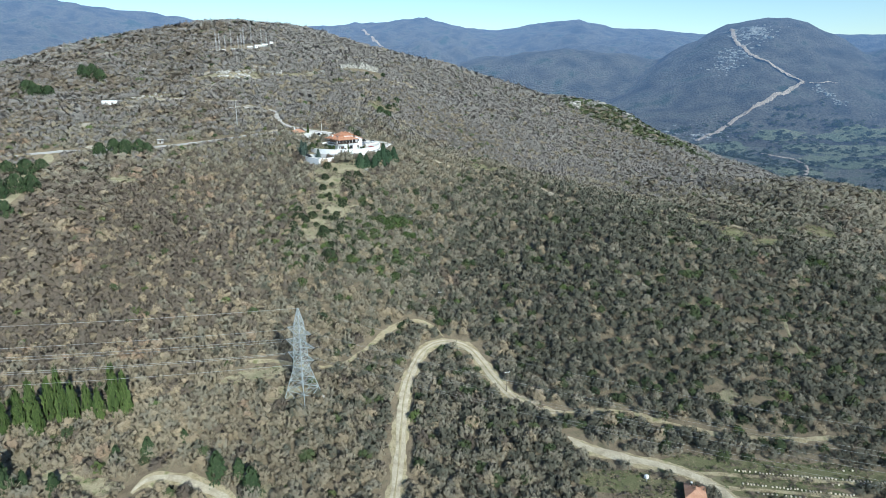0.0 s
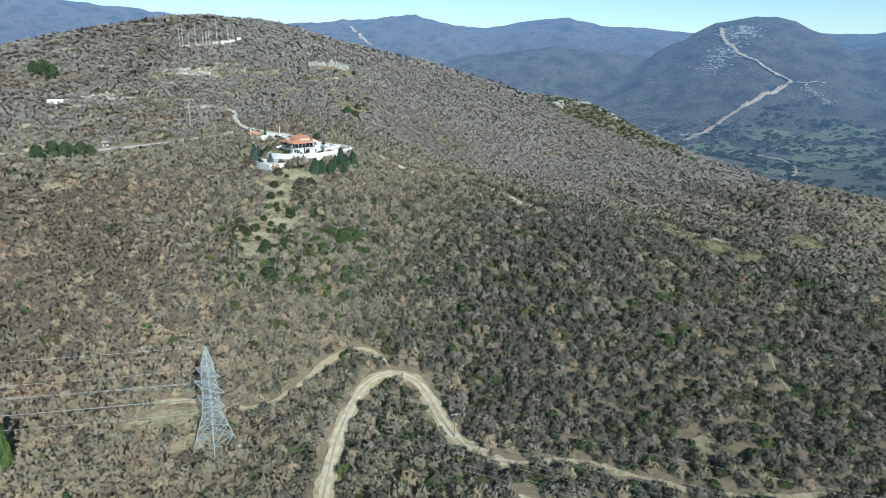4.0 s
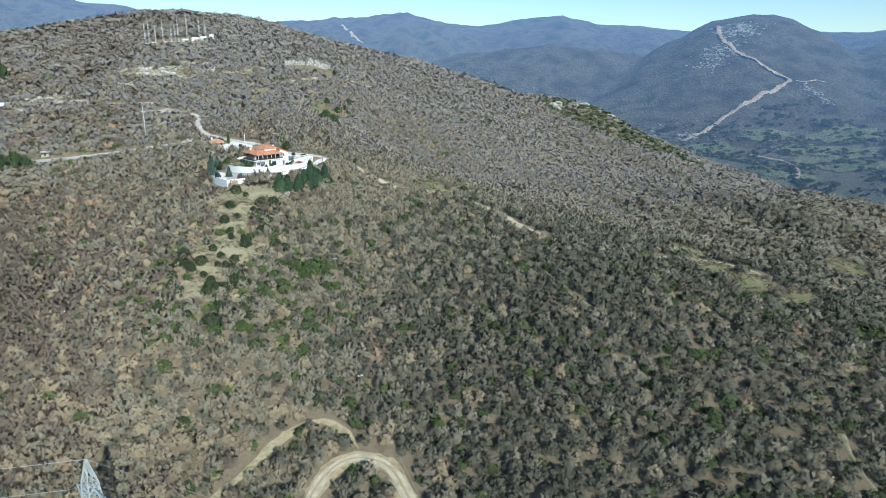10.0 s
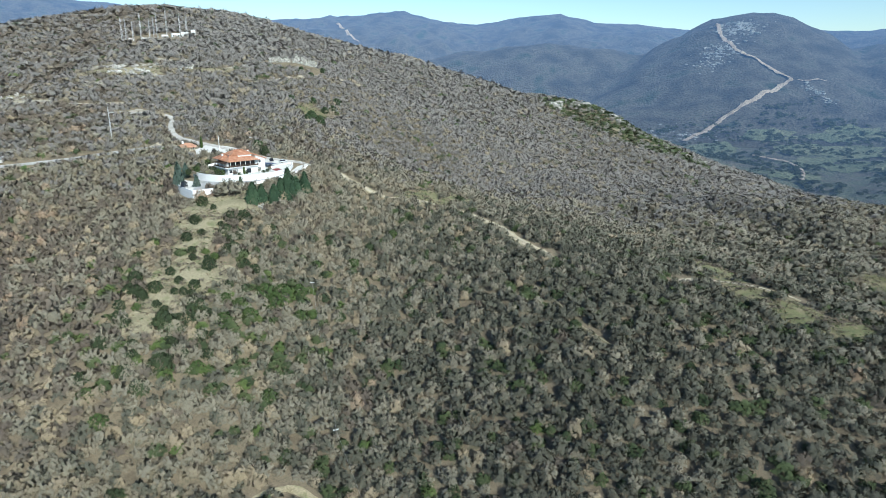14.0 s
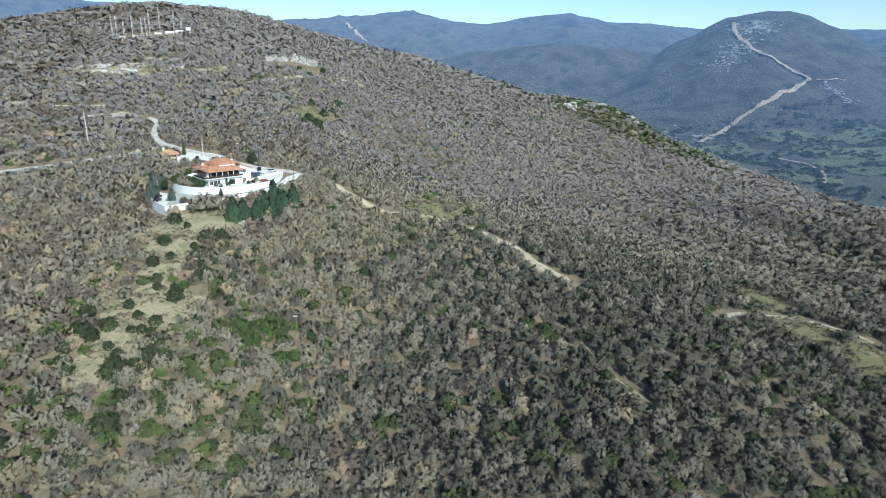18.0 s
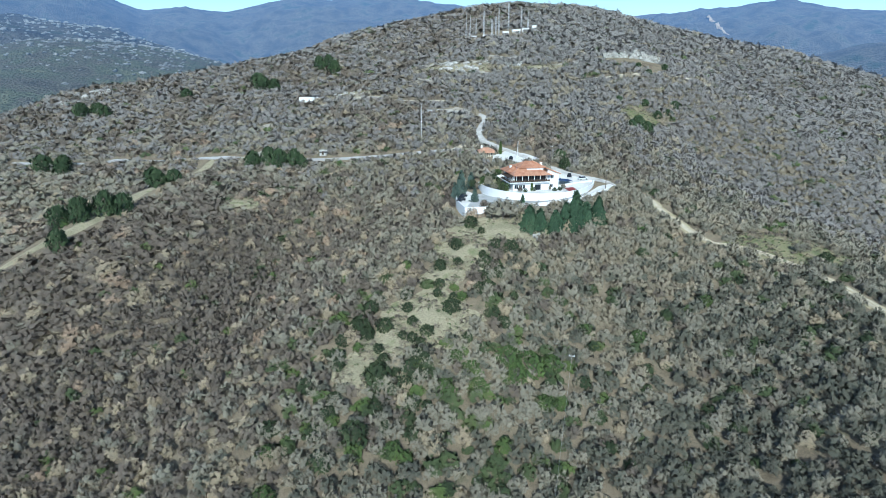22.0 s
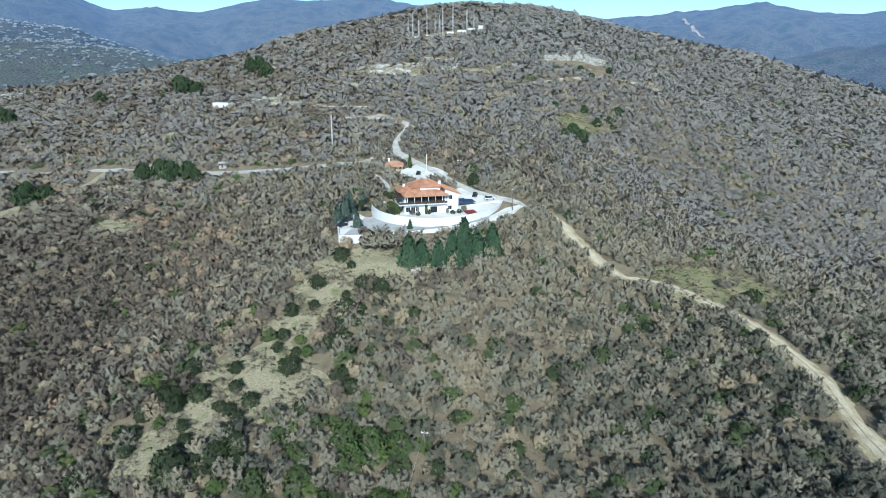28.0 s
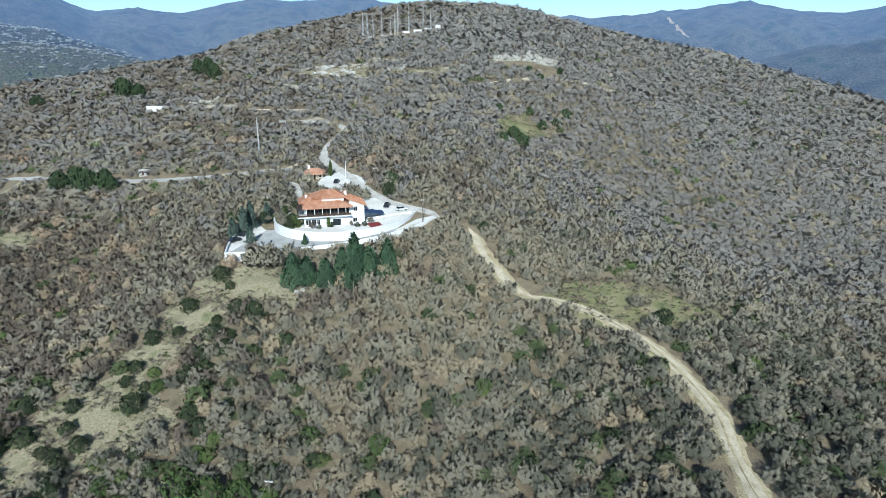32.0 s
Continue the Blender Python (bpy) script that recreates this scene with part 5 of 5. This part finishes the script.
POST = bpy.data.meshes.new("straight_trunk")
bm.to_mesh(POST)
bm.free()
POST.materials.append(M_BARK)
COUNT = [0]


def tree(kind, name, x, y, r, h, label, group="", z=None):
    """A tree or bush: a trunk and a crown, sized to its reach and height."""
    e = thing(name, Matrix.LocRotScale((x, y, float(land(x, y)) - 0.05 if z is None else z), Euler((0, 0, COUNT[0] * 2.4)), (r, r, h)), label, "bush" if kind in ("bush", "broom") else "tree", group)
    shapes = CROWN[kind]
    part("crown", shapes[COUNT[0] % len(shapes)], e)
    part("trunk", POST if kind in ("conifer", "spruce", "cedar", "cypress", "pine") else TRUNK, e)
    COUNT[0] += 1


for x, y, r, h in ((21.8, -80.8, 4.2, 8.0), (25.2, -79.6, 3.7, 7.0), (30.4, -79.4, 3.7, 7.8), (33.0, -74.4, 3.8, 8.0), (36.2, -73.4, 4.6, 12.0), (39.4, -71.2, 4.2, 8.2), (43.2, -67.2, 3.8, 9.0), (35.2, -77.0, 3.0, 6.0)):
    tree("conifer", "fir_tree", x, y, r, h, "dark green fir below the white boundary wall", "firs below the wall")
for x, y, r, h in ((-12, -52, 2.9, 8.0), (-13.2, -46, 3.0, 8.5), (-12.2, -57.5, 2.4, 6.0), (-3, -62, 2.2, 5.0), (-11, -39.5, 2.9, 7.0)):
    tree("cedar", "cedar_tree", x, y, r, h, "blue-green cedar at the edge of the parking yard", "cedars by the yard", -7.7)
hp = HOUSE
for lx, ly, r, h, k in ((7.6, 0.4, 0.65, 4.0, "cypress"), (8.6, 0.2, 0.55, 1.6, "bush"), (2.6, -0.6, 1.3, 2.2, "rust"), (4.6, -0.9, 0.8, 1.3, "bush"), (-1.6, 3, 0.8, 3.0, "broom"), (-2.2, 6, 0.8, 2.8, "broom"), (-4.0, 2, 1.6, 2.5, "bush"), (-6, 5, 1.8, 3.0, "bare"), (-3, 9, 1.5, 3.0, "bush"), (-7, 10, 2.0, 5.5, "bare"), (16.4, -1.2, 0.9, 1.3, "bush"), (18.8, -0.6, 0.9, 1.3, "bush"), (21, 1, 1.1, 2.4, "bare"), (14.6, -0.8, 0.6, 2.2, "bare")):
    q = hp @ Vector((lx, ly, 0))
    tree(k, {"cypress": "garden_cypress", "broom": "hedge_bush", "bare": "bare_garden_tree"}.get(k, "garden_shrub"), q.x, q.y, r, h, {"cypress": "slim green cypress in front of the villa", "rust": "reddish shrub at the villa front", "broom": "yellow-green clipped hedge bush", "bare": "leafless garden tree by the villa"}.get(k, "small dark clipped shrub on the terrace"), "", -4.9)
garden = np.random.default_rng(61)
for k in range(22):
    x, y = garden.uniform(-9, 5), garden.uniform(-48, -26)
    if y > -50 - 0.9 * (x + 4) and (x - 9) * 0.86 + (y + 52) * 0.5 < 3:
        tree(("bush", "broom", "bare", "bush")[k % 4], "garden_bush", x, y, garden.uniform(0.6, 1.5), garden.uniform(0.9, 2.6), ("small dark green garden shrub on the lawn", "yellow-green garden shrub on the lawn", "leafless grey garden shrub on the lawn", "small dark green garden shrub on the lawn")[k % 4], "garden shrubs", max(float(land(x, y)), -4.9))
tree("conifer", "small_fir", 15.5, -62.5, 1.2, 3.4, "small dark fir beside the lower drive", "", -7.0)
tree("cypress", "chapel_cypress", -9.8, 6.8, 1.0, 6.0, "slim dark cypress beside the chapel")
for x, y, r, h, k in ((12, -79, 5.4, 8.2, "bare"), (14.6, -78.2, 3.2, 6.2, "bare"), (8, -79, 3.2, 5.6, "bare"), (3.5, -71, 2.4, 4.6, "rust"), (-13.6, -61, 3.0, 6.0, "rust"), (-16.6, -50, 3.0, 6.0, "rust"), (20, -4, 2.6, 4.5, "pine"), (-5, -18, 3.0, 6.0, "bare"), (1, -24, 3.0, 6.5, "bare"), (-12, -24, 3.2, 6.5, "bare"), (-14, -32, 3.0, 6.5, "bare"), (-20, -18, 3.0, 6.0, "bare"), (-24, -8, 3.0, 6.0, "bare"), (12, -20, 2.4, 5.0, "bare"), (24, -16, 2.2, 4.5, "bush")):
    tree(k, "yard_tree" if k != "bush" else "yard_bush", x, y, r, h, {"rust": "brown leafless oak against the white wall", "bare": "grey leafless tree beside the plot", "pine": "dark green pine by the road"}.get(k, "dark shrub beside the court"))
JUNIPERS = [(-12.4, -140.7, 2.3), (-6.8, -138.8, 2.0), (-3.5, -129.7, 1.5), (-0.1, -134.7, 1.4), (-0.7, -140.5, 1.2), (2.1, -140.6, 1.4), (5.2, -137.2, 1.7), (4.8, -141.6, 1.4), (-5.1, -146.9, 1.3), (-2.3, -149.9, 1.4), (2.5, -152.8, 1.3), (-1.1, -156, 2.9), (6.2, -151.4, 2.5)]
JUNIPERS += [(8.8, -126.3, 2.2), (1.9, -117.1, 1.5), (2.7, -121.2, 1.3), (3.8, -104.9, 1.4), (10.4, -98.9, 1.2), (13.6, -94.7, 2.2), (0.7, -173.4, 3.0), (-9.3, -175.1, 2.0), (-8, -169.3, 1.8), (-8.7, -164.7, 1.5), (6.1, -168.4, 1.6), (2.1, -164.8, 2.0), (12.2, -167.3, 1.7)]
JUNIPERS += [(6.5, -87, 1.2), (2, -84, 2.2), (0.5, -96, 2.0), (19, -95, 2.6), (-15, -137, 1.6), (-16, -146, 1.8), (-13, -155, 1.6), (-18, -163, 2.0), (-6, -124, 1.6), (16, -135, 1.4), (24, -126, 1.8), (14, -116, 1.8), (18, -107, 2.0), (-1, -108, 1.8), (-4, -181, 2.2), (-20, -176, 1.9)]
brush = np.random.default_rng(77)
for k in range(46):
    x, y = brush.uniform(-16, 14), brush.uniform(-166, -92)
    x += 0.12 * (y + 128)
    if all(((x - cx) / a) ** 2 + ((y - cy) / b) ** 2 > 0.8 for cx, cy, a, b, _ in CLEARINGS["house_meadow"][1]):
        JUNIPERS.append((x, y, brush.uniform(1.0, 2.1)))
for x, y, r in JUNIPERS:
    tree("bush", "juniper_bush", x, y, r * 1.1, r * 1.7, "round dark green bush on the dry meadow", "bushes on the meadow")
for x, y, r in ((15.2, -142.8, 2.0), (20.2, -144.7, 2.4), (15.7, -153.3, 2.8), (23.2, -149, 2.6), (34, -138, 4.2), (28, -137.7, 3.4), (39.6, -146.5, 2.4), (31, -142, 3.2), (39, -135, 3.0), (10, -173, 2.2), (30, -181, 2.4), (-12, -191, 2.4), (46, -120, 2.2), (60, -118, 2.2), (78, -100, 2.0), (-17, -182, 2.2)):
    tree("broom", "broom_thicket", x, y, r, r * 1.1 + 1.0, "green evergreen thicket in the scrub", "green thickets")
tree("bare", "meadow_bush", 110, -54, 3.0, 4.2, "grey leafless bush on the green meadow", "bushes on the spur meadow")
tree("bush", "meadow_bush", 116.5, -60, 2.4, 4.0, "dark green bush on the green meadow", "bushes on the spur meadow")
for x, y, r, h in ((50, 88, 5.0, 7.5), (55, 82, 5.5, 8.0), (47, 76, 4.0, 6.0), (60, 118, 4.0, 6.0), (52, 124, 3.6, 5.5), (66, 128, 4.2, 6.0), (70, 140, 4.5, 6.5), (37, 116, 3.0, 5.0), (45, 165, 3.4, 5.0), (52, 160, 3.6, 5.0), (62, 178, 3.0, 5.0)):
    tree("pine", "holm_oak", x, y, r * 0.68, h * 0.72, "large dark evergreen oak on the hill meadow", "evergreens near the ruin")
PINES = [(-149, 5, 4.2, 7), (-140, 7, 4.5, 8), (-132, 5, 4.5, 8), (-124, 7, 4, 7), (-118, 4, 3.2, 6), (-172, -88, 5, 8), (-166, -80, 5, 8), (-160, -76, 4.5, 7), (-180, -92, 4.5, 7), (-178, -36, 5, 7), (-172, -30, 4, 6), (-196, -20, 4.5, 7), (-219, 208, 5, 9)]
PINES += [(-211, 209, 5, 10), (-204, 206, 5, 9), (-295, 129, 5, 7), (-368, 94, 6, 8), (-358, 101, 6, 8), (-348, 98, 5, 7), (-249, 160, 6, 8), (-240, 152, 6, 8), (-232, 156, 5, 7), (-160, -110, 4, 7), (-300, 0, 6, 8), (-290, 6, 5, 7), (-280, -4, 5, 7)]
for x, y, r, h in PINES:
    tree("pine", "pine_tree", x, y, r * 0.95, h * 1.25, "dark green pine among the bare scrub", "pines on the western slope")
for x, y, r, h in ((-71, -255, 1.7, 15), (-67.5, -256, 1.5, 12.5), (-92, -251, 1.6, 13), (-88, -253, 1.7, 16), (-84, -254, 1.5, 12), (-80, -253, 1.4, 10), (-96.5, -253, 1.9, 14), (-101, -252, 1.6, 12), (-94, -256, 1.5, 10), (-76, -255, 1.3, 9), (-105.5, -254, 1.6, 13), (-110, -253, 1.6, 11), (-115, -252, 1.7, 14)):
    tree("cypress", "cypress_tree", x, y, r * 1.5, h * 1.15, "tall sunlit green cypress in a row", "cypress row")
for x, y, r, h in ((-34, -292, 3.4, 8.5), (-96, -280, 4.5, 12), (-103, -286, 5, 13), (-56, -277, 2.6, 5.5), (-46, -275, 1.8, 4.0), (-24, -299, 3.4, 8), (-65, -277, 2.2, 5), (-89, -281, 2.0, 6.5), (-80, -284, 2.4, 6), (-28, -293, 2.6, 6)):
    tree("spruce", "spruce_tree", x, y, r * 1.1, h, "dark green conifer in the valley scrub", "valley conifers")


# ---- far and scattered things ----
rng = np.random.default_rng(41)


def rock_tris(rng, x, y, r, flat=0.6):
    """A jagged boulder of twenty triangles, half sunk in the ground."""
    p = (1 + 5 ** 0.5) / 2
    v = np.array([(-1, p, 0), (1, p, 0), (-1, -p, 0), (1, -p, 0), (0, -1, p), (0, 1, p), (0, -1, -p), (0, 1, -p), (p, 0, -1), (p, 0, 1), (-p, 0, -1), (-p, 0, 1)]) / 1.9
    f = np.array([(0, 11, 5), (0, 5, 1), (0, 1, 7), (0, 7, 10), (0, 10, 11), (1, 5, 9), (5, 11, 4), (11, 10, 2), (10, 7, 6), (7, 1, 8), (3, 9, 4), (3, 4, 2), (3, 2, 6), (3, 6, 8), (3, 8, 9), (4, 9, 5), (2, 4, 11), (6, 2, 10), (8, 6, 7), (9, 8, 1)])
    v = v * rng.uniform(0.6, 1.3, (12, 1)) * (r * rng.uniform(0.8, 1.4), r, r * flat)
    a = rng.uniform(0, 6.28)
    v = np.stack([v[:, 0] * math.cos(a) - v[:, 1] * math.sin(a) + x, v[:, 0] * math.sin(a) + v[:, 1] * math.cos(a) + y, v[:, 2] + float(land(x, y)) + 0.15 * r], -1)
    return v[f]


# limestone showing through the scrub: middle, spread, number, size
OUTCROPS = [(-80, 156, 14, 34, 1.6), (-64, 146, 12, 24, 1.4), (-40, 163, 10, 18, 1.4), (5, 176, 9, 14, 1.5), (-74, 134, 10, 18, 1.4), (-14, 358, 14, 30, 2.6), (14, 188, 8, 14, 1.4)]
OUTCROPS += [(30, 262, 10, 16, 2.0), (82, 258, 10, 12, 2.0), (-53, 190, 10, 16, 1.6), (-109, 273, 12, 16, 1.8), (-125, 239, 12, 14, 1.8), (-135, 330, 16, 18, 2.4), (-46, 217, 10, 14, 1.8)]
OUTCROPS += [(-411, 118, 14, 22, 2.6), (-405, 145, 14, 30, 2.8), (-394, 165, 10, 14, 2.6), (-317, 385, 26, 50, 3.2), (-190, 104, 8, 10, 1.5), (-139, 106, 10, 14, 1.4), (-155, 231, 14, 16, 2.0),
            (352, 384, 20, 20, 3.6), (390, 396, 18, 18, 3.6), (425, 382, 18, 16, 3.4), (480, 350, 18, 16, 3.4), (508, 330, 14, 16, 3.4), (187, -32, 5, 8, 1.0), (25, -84, 3, 8, 0.6), (164, -86, 4, 8, 0.9)]
rocks = []
for cx, cy, spread, n, r in OUTCROPS:
    for _ in range(n):
        x, y = cx + rng.normal(0, spread * 0.6), cy + rng.normal(0, spread * 0.35)
        rocks.append(rock_tris(rng, x, y, r * rng.uniform(0.4, 1.2) + 0.3, 0.8))
tagged(new("limestone_outcrops", soup("limestone_outcrops", np.concatenate(rocks), M_ROCK)), "pale grey limestone outcrops among the scrub", "rocks", kind="stuff")
rocks = []
for cx, cy, spread, n, r in ((1657, 1790, 60, 150, 9), (1690, 1812, 40, 80, 8), (1510, 1690, 50, 110, 8), (1462, 1672, 40, 70, 7), (1660, 1372, 20, 26, 7), (1645, 1420, 20, 26, 7), (1664, 1335, 16, 20, 7),
                             (1131, 1236, 40, 50, 7), (1066, 1330, 50, 60, 7), (1414, 2407, 60, 30, 9), (-1150, 900, 200, 260, 9), (-1450, 1350, 160, 180, 9), (-1700, 1250, 200, 200, 10), (-1850, 1550, 220, 160, 10), (-1400, 900, 200, 220, 9), (-950, 700, 130, 120, 7)):
    for _ in range(int(n * 1.5)):
        x, y = cx + rng.normal(0, spread * 0.7), cy + rng.normal(0, spread * 0.7)
        rocks.append(rock_tris(rng, x, y, r * 0.55 * rng.uniform(0.2, 1.0) ** 1.5 * 1.6, 0.5))
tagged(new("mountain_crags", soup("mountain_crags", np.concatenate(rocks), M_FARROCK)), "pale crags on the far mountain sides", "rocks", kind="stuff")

FAR_WAYS = {
    "pipeline_strip": (15, [(1062, 1178), (1158, 1243), (1282, 1321), (1361, 1352), (1446, 1388), (1540, 1419), (1615, 1437), (1614, 1473), (1605, 1512), (1586, 1564), (1564, 1629), (1558, 1681), (1565, 1753), (1586, 1814), (1640, 1920)]),
    "mountain_firebreak": (14, [(262, 3436), (306, 3184), (361, 3115)]),
    "field_road": (7, [(1104, 957), (1115, 898), (1140, 870), (1074, 755), (992, 668)]),
    "quarry_road": (6, [(1640, 1450), (1690, 1432), (1740, 1436)]),
}
for name, (width, line) in FAR_WAYS.items():
    V, F = ribbon(line, width, 1.2, rng, 1.5)
    V[:, 2] += 5.0
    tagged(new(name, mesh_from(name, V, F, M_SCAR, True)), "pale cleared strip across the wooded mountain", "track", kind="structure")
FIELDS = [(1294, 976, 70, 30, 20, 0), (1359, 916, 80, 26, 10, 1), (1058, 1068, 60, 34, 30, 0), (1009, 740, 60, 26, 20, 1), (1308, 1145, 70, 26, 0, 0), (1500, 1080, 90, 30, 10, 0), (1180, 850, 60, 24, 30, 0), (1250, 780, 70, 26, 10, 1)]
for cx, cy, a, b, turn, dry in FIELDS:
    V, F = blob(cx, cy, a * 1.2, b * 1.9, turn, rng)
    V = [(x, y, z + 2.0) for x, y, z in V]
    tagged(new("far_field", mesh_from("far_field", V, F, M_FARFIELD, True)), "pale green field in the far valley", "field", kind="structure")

# far scattered dark trees and hedges in the valley
hx, hy = rng.uniform(820, 1650, 2600), rng.uniform(520, 1350, 2600)
keep = ridged(hx, hy, 260) + rng.normal(0, 0.3, len(hx)) > 0.1
hx, hy = hx[keep], hy[keep]
templates = [crown_template(rng, 12, 0.0, 0.45) for _ in range(6)]
hr = rng.uniform(5, 11, len(hx))
tris = place(templates, hx, hy, land(hx, hy), hr, hr * 0.9, rng)
tagged(new("valley_hedges", soup("valley_hedges", tris, M_FARTREE, take_soft())), "dark hedges and groves in the far valley", "woodland", kind="stuff")

# mast station on the hill
def mast(x, y, h, w, label="thin grey guyed radio mast on the hilltop"):
    e = thing("radio_mast", pose(x, y, float(land(x, y)) - 0.3), label, "mast", "hilltop masts")
    for k in range(3):
        a = k * 2.094
        part("leg", rod_bm((w * math.cos(a), w * math.sin(a), 0), (w * 0.6 * math.cos(a), w * 0.6 * math.sin(a), h), 0.09, 0.07, 5), e, material=M_MAST)
    for k in range(int(h / 3)):
        z, a, b = 1.5 + 3 * k, k * 2.094, (k + 1) * 2.094
        part("brace", rod_bm((w * 0.9 * math.cos(a), w * 0.9 * math.sin(a), z), (w * 0.9 * math.cos(b), w * 0.9 * math.sin(b), z + 1.5), 0.05, None, 4), e, material=M_MAST)
    part("antenna", rod_bm((0, 0, h - 0.2), (0, 0, h + 2.2), 0.1, 0.04, 5), e, material=M_MAST)
    part("dish", rod_bm((0.3, -0.4, h * 0.55), (0.3, -0.8, h * 0.55), 0.45, 0.25, 10), e, material=M_MAST)


for x, y, h in ((-105, 266, 19), (-102, 268, 18), (-96, 266, 16), (-90, 269, 22), (-83, 270, 15), (-80, 272, 17), (-77, 271, 23), (-70, 277, 26), (-60, 284, 19), (-55, 288, 15)):
    mast(x, y, h, 0.7)


def hut(name, x, y, lx, ly, h, turn, wall, roof, label, category, flat=True, group=""):
    """A small building: walls, a roof, a door and two windows."""
    e = thing(name, pose(x, y, float(land(x, y)), 0, 0, turn), label, category, group)
    part("wall", box_bm(-lx / 2, lx / 2, -ly / 2, ly / 2, -1.5, h), e, material=wall)
    if flat:
        part("roof", box_bm(-lx / 2 - 0.25, lx / 2 + 0.25, -ly / 2 - 0.25, ly / 2 + 0.25, h, h + 0.3, 0.03), e, material=roof)
    else:
        part("roof", hip(-lx / 2, lx / 2, -ly / 2, ly / 2, h, h + 1.3, 0.5, 0.4), e, material=roof)
    part("door", box_bm(-0.5, 0.5, -ly / 2 - 0.06, -ly / 2, 0, 2.0), e, material=M_DARKWOOD)
    for sx in (-0.3, 0.3):
        window(e, sx * lx - 0.45, sx * lx + 0.45, 1.0, 1.9, -ly / 2)
    return e


for x, y, lx, ly, h, t in ((-98, 266, 5, 4, 3.0, 10), (-88, 268, 6, 4, 3.2, 20), (-83, 271, 4, 4, 2.8, 5), (-72, 276, 7, 5, 4.0, 15), (-64, 282, 9, 5, 4.2, 20), (-57, 288, 8, 5, 5.0, 15), (-50, 292, 5, 4, 6.0, 10)):
    hut("station_hut", x, y, lx * 0.75, ly * 0.8, h * 0.72, t, M_WHITE, M_WHITE, "white flat-roofed radio station building", "building", True, "radio station")
hut("roadside_building", -163, 95, 15, 6, 3.0, 4, M_WHITE, M_WHITE, "long low white building on the hillside", "building")
hut("water_station", -71, 76, 3.2, 2.6, 2.4, 25, M_PAVE, M_PAVE, "small pale grey service building in the scrub", "building")
hut("water_station", -65, 78, 2.8, 2.6, 2.8, 25, M_PAVE, M_PAVE, "small pale grey service building in the scrub", "building")
mast(-62, 38, 17, 0.28, "thin grey lattice mast beside the mountain road")
hut("shelter", -113, 20, 4, 3, 2.2, 8, M_PAVE, M_PAVE, "small pale grey shelter beside the west road", "building")
cabin = hut("field_cabin", 98, -320, 6.2, 5.0, 2.8, 62, M_CREAM, M_TILE, "small field cabin with an orange tile roof", "cabin", False)
part("chimney", box_bm(1.6, 2.1, 0.8, 1.3, 2.8, 4.6, 0.03), cabin, material=M_WHITE)
tank = thing("water_tank", pose(88, -311, float(land(88, -311)), 0, 0, 20), "small white water tank on a stand in the field", "tank")
part("tank", box_bm(-0.55, 0.55, -0.5, 0.5, 0.6, 1.6, 0.12), tank, material=M_WHITE)
for sx in (-0.6, 0.6):
    for sy in (-0.5, 0.5):
        part("leg", rod_bm((sx, sy, -0.2), (sx, sy, 0.65), 0.05), tank, material=M_STEEL)

# ruin on the knoll: broken stone walls in courses of rough blocks
ruin = thing("ruined_fort", pose(0, 0, 0), "ruined pale stone fort wall on the hilltop", "ruin")
BLOCK = [bpy.data.meshes.new("block") for _ in range(4)]
for me in BLOCK:
    bm = box_bm(-0.5, 0.5, -0.5, 0.5, -0.5, 0.5)
    for v in bm.verts:
        v.co *= rng.uniform(0.78, 1.15)
    bm.to_mesh(me)
    bm.free()
    me.materials.append(M_FORT)
for (xa, ya), (xb, yb), tall in (((21, 176), (37, 180), 4.0), ((39, 180), (56, 185), 6.2), ((56, 186), (58, 193), 4.0), ((22, 177), (24, 184), 2.6)):
    L = math.hypot(xb - xa, yb - ya)
    n = int(L / 1.5)
    ang = math.atan2(yb - ya, xb - xa)
    for k in range(n):
        f = (k + 0.5) / n
        top = tall * (0.55 + 0.3 * abs(math.sin(k * 0.9 + tall)) + rng.uniform(-0.2, 0.15))
        z = -0.6
        while z < top:
            x, y = xa + (xb - xa) * f + rng.normal(0, 0.3), ya + (yb - ya) * f + rng.normal(0, 0.5)
            size = (rng.uniform(1.2, 2.2), rng.uniform(1.3, 2.4), rng.uniform(0.6, 1.2))
            ob = part("block", BLOCK[rng.integers(4)], ruin)
            ob.matrix_basis = Matrix.LocRotScale((x, y, float(land(x, y)) + z), Euler((rng.normal(0, 0.06), rng.normal(0, 0.06), ang + rng.normal(0, 0.3))), size)
            z += size[2] * 0.85

# rows of beehives below the wood
hive = thing("beehive", pose(116, -312.5, float(land(116, -312.5)), 0, 0, -18), "small white wooden beehive box with a flat lid", "beehive", "rows of beehives")
part("body", box_bm(-0.2, 0.2, -0.2, 0.2, 0.1, 0.42, 0.01), hive, material=M_CREAM)
part("lid", box_bm(-0.23, 0.23, -0.23, 0.23, 0.42, 0.49, 0.01), hive, material=M_CREAM)
part("stand", box_bm(-0.18, 0.18, -0.16, 0.16, -0.15, 0.1), hive, material=M_GREYWOOD)
for (xa, ya), (xb, yb), n in (((117, -313), (157, -325.5), 44), ((114.5, -317), (144, -327), 32), ((117.5, -321), (131, -325.5), 12), ((146, -318.6), (150, -319.6), 4), ((141, -322.5), (144, -323.4), 3)):
    for k in range(n):
        if rng.random() < 0.08:
            continue
        f = k / (n - 1)
        x, y = xa + (xb - xa) * f + rng.normal(0, 0.12), ya + (yb - ya) * f + rng.normal(0, 0.12)
        copy_thing(hive, pose(x, y, float(land(x, y)), 0, 0, -18 + rng.normal(0, 6)))
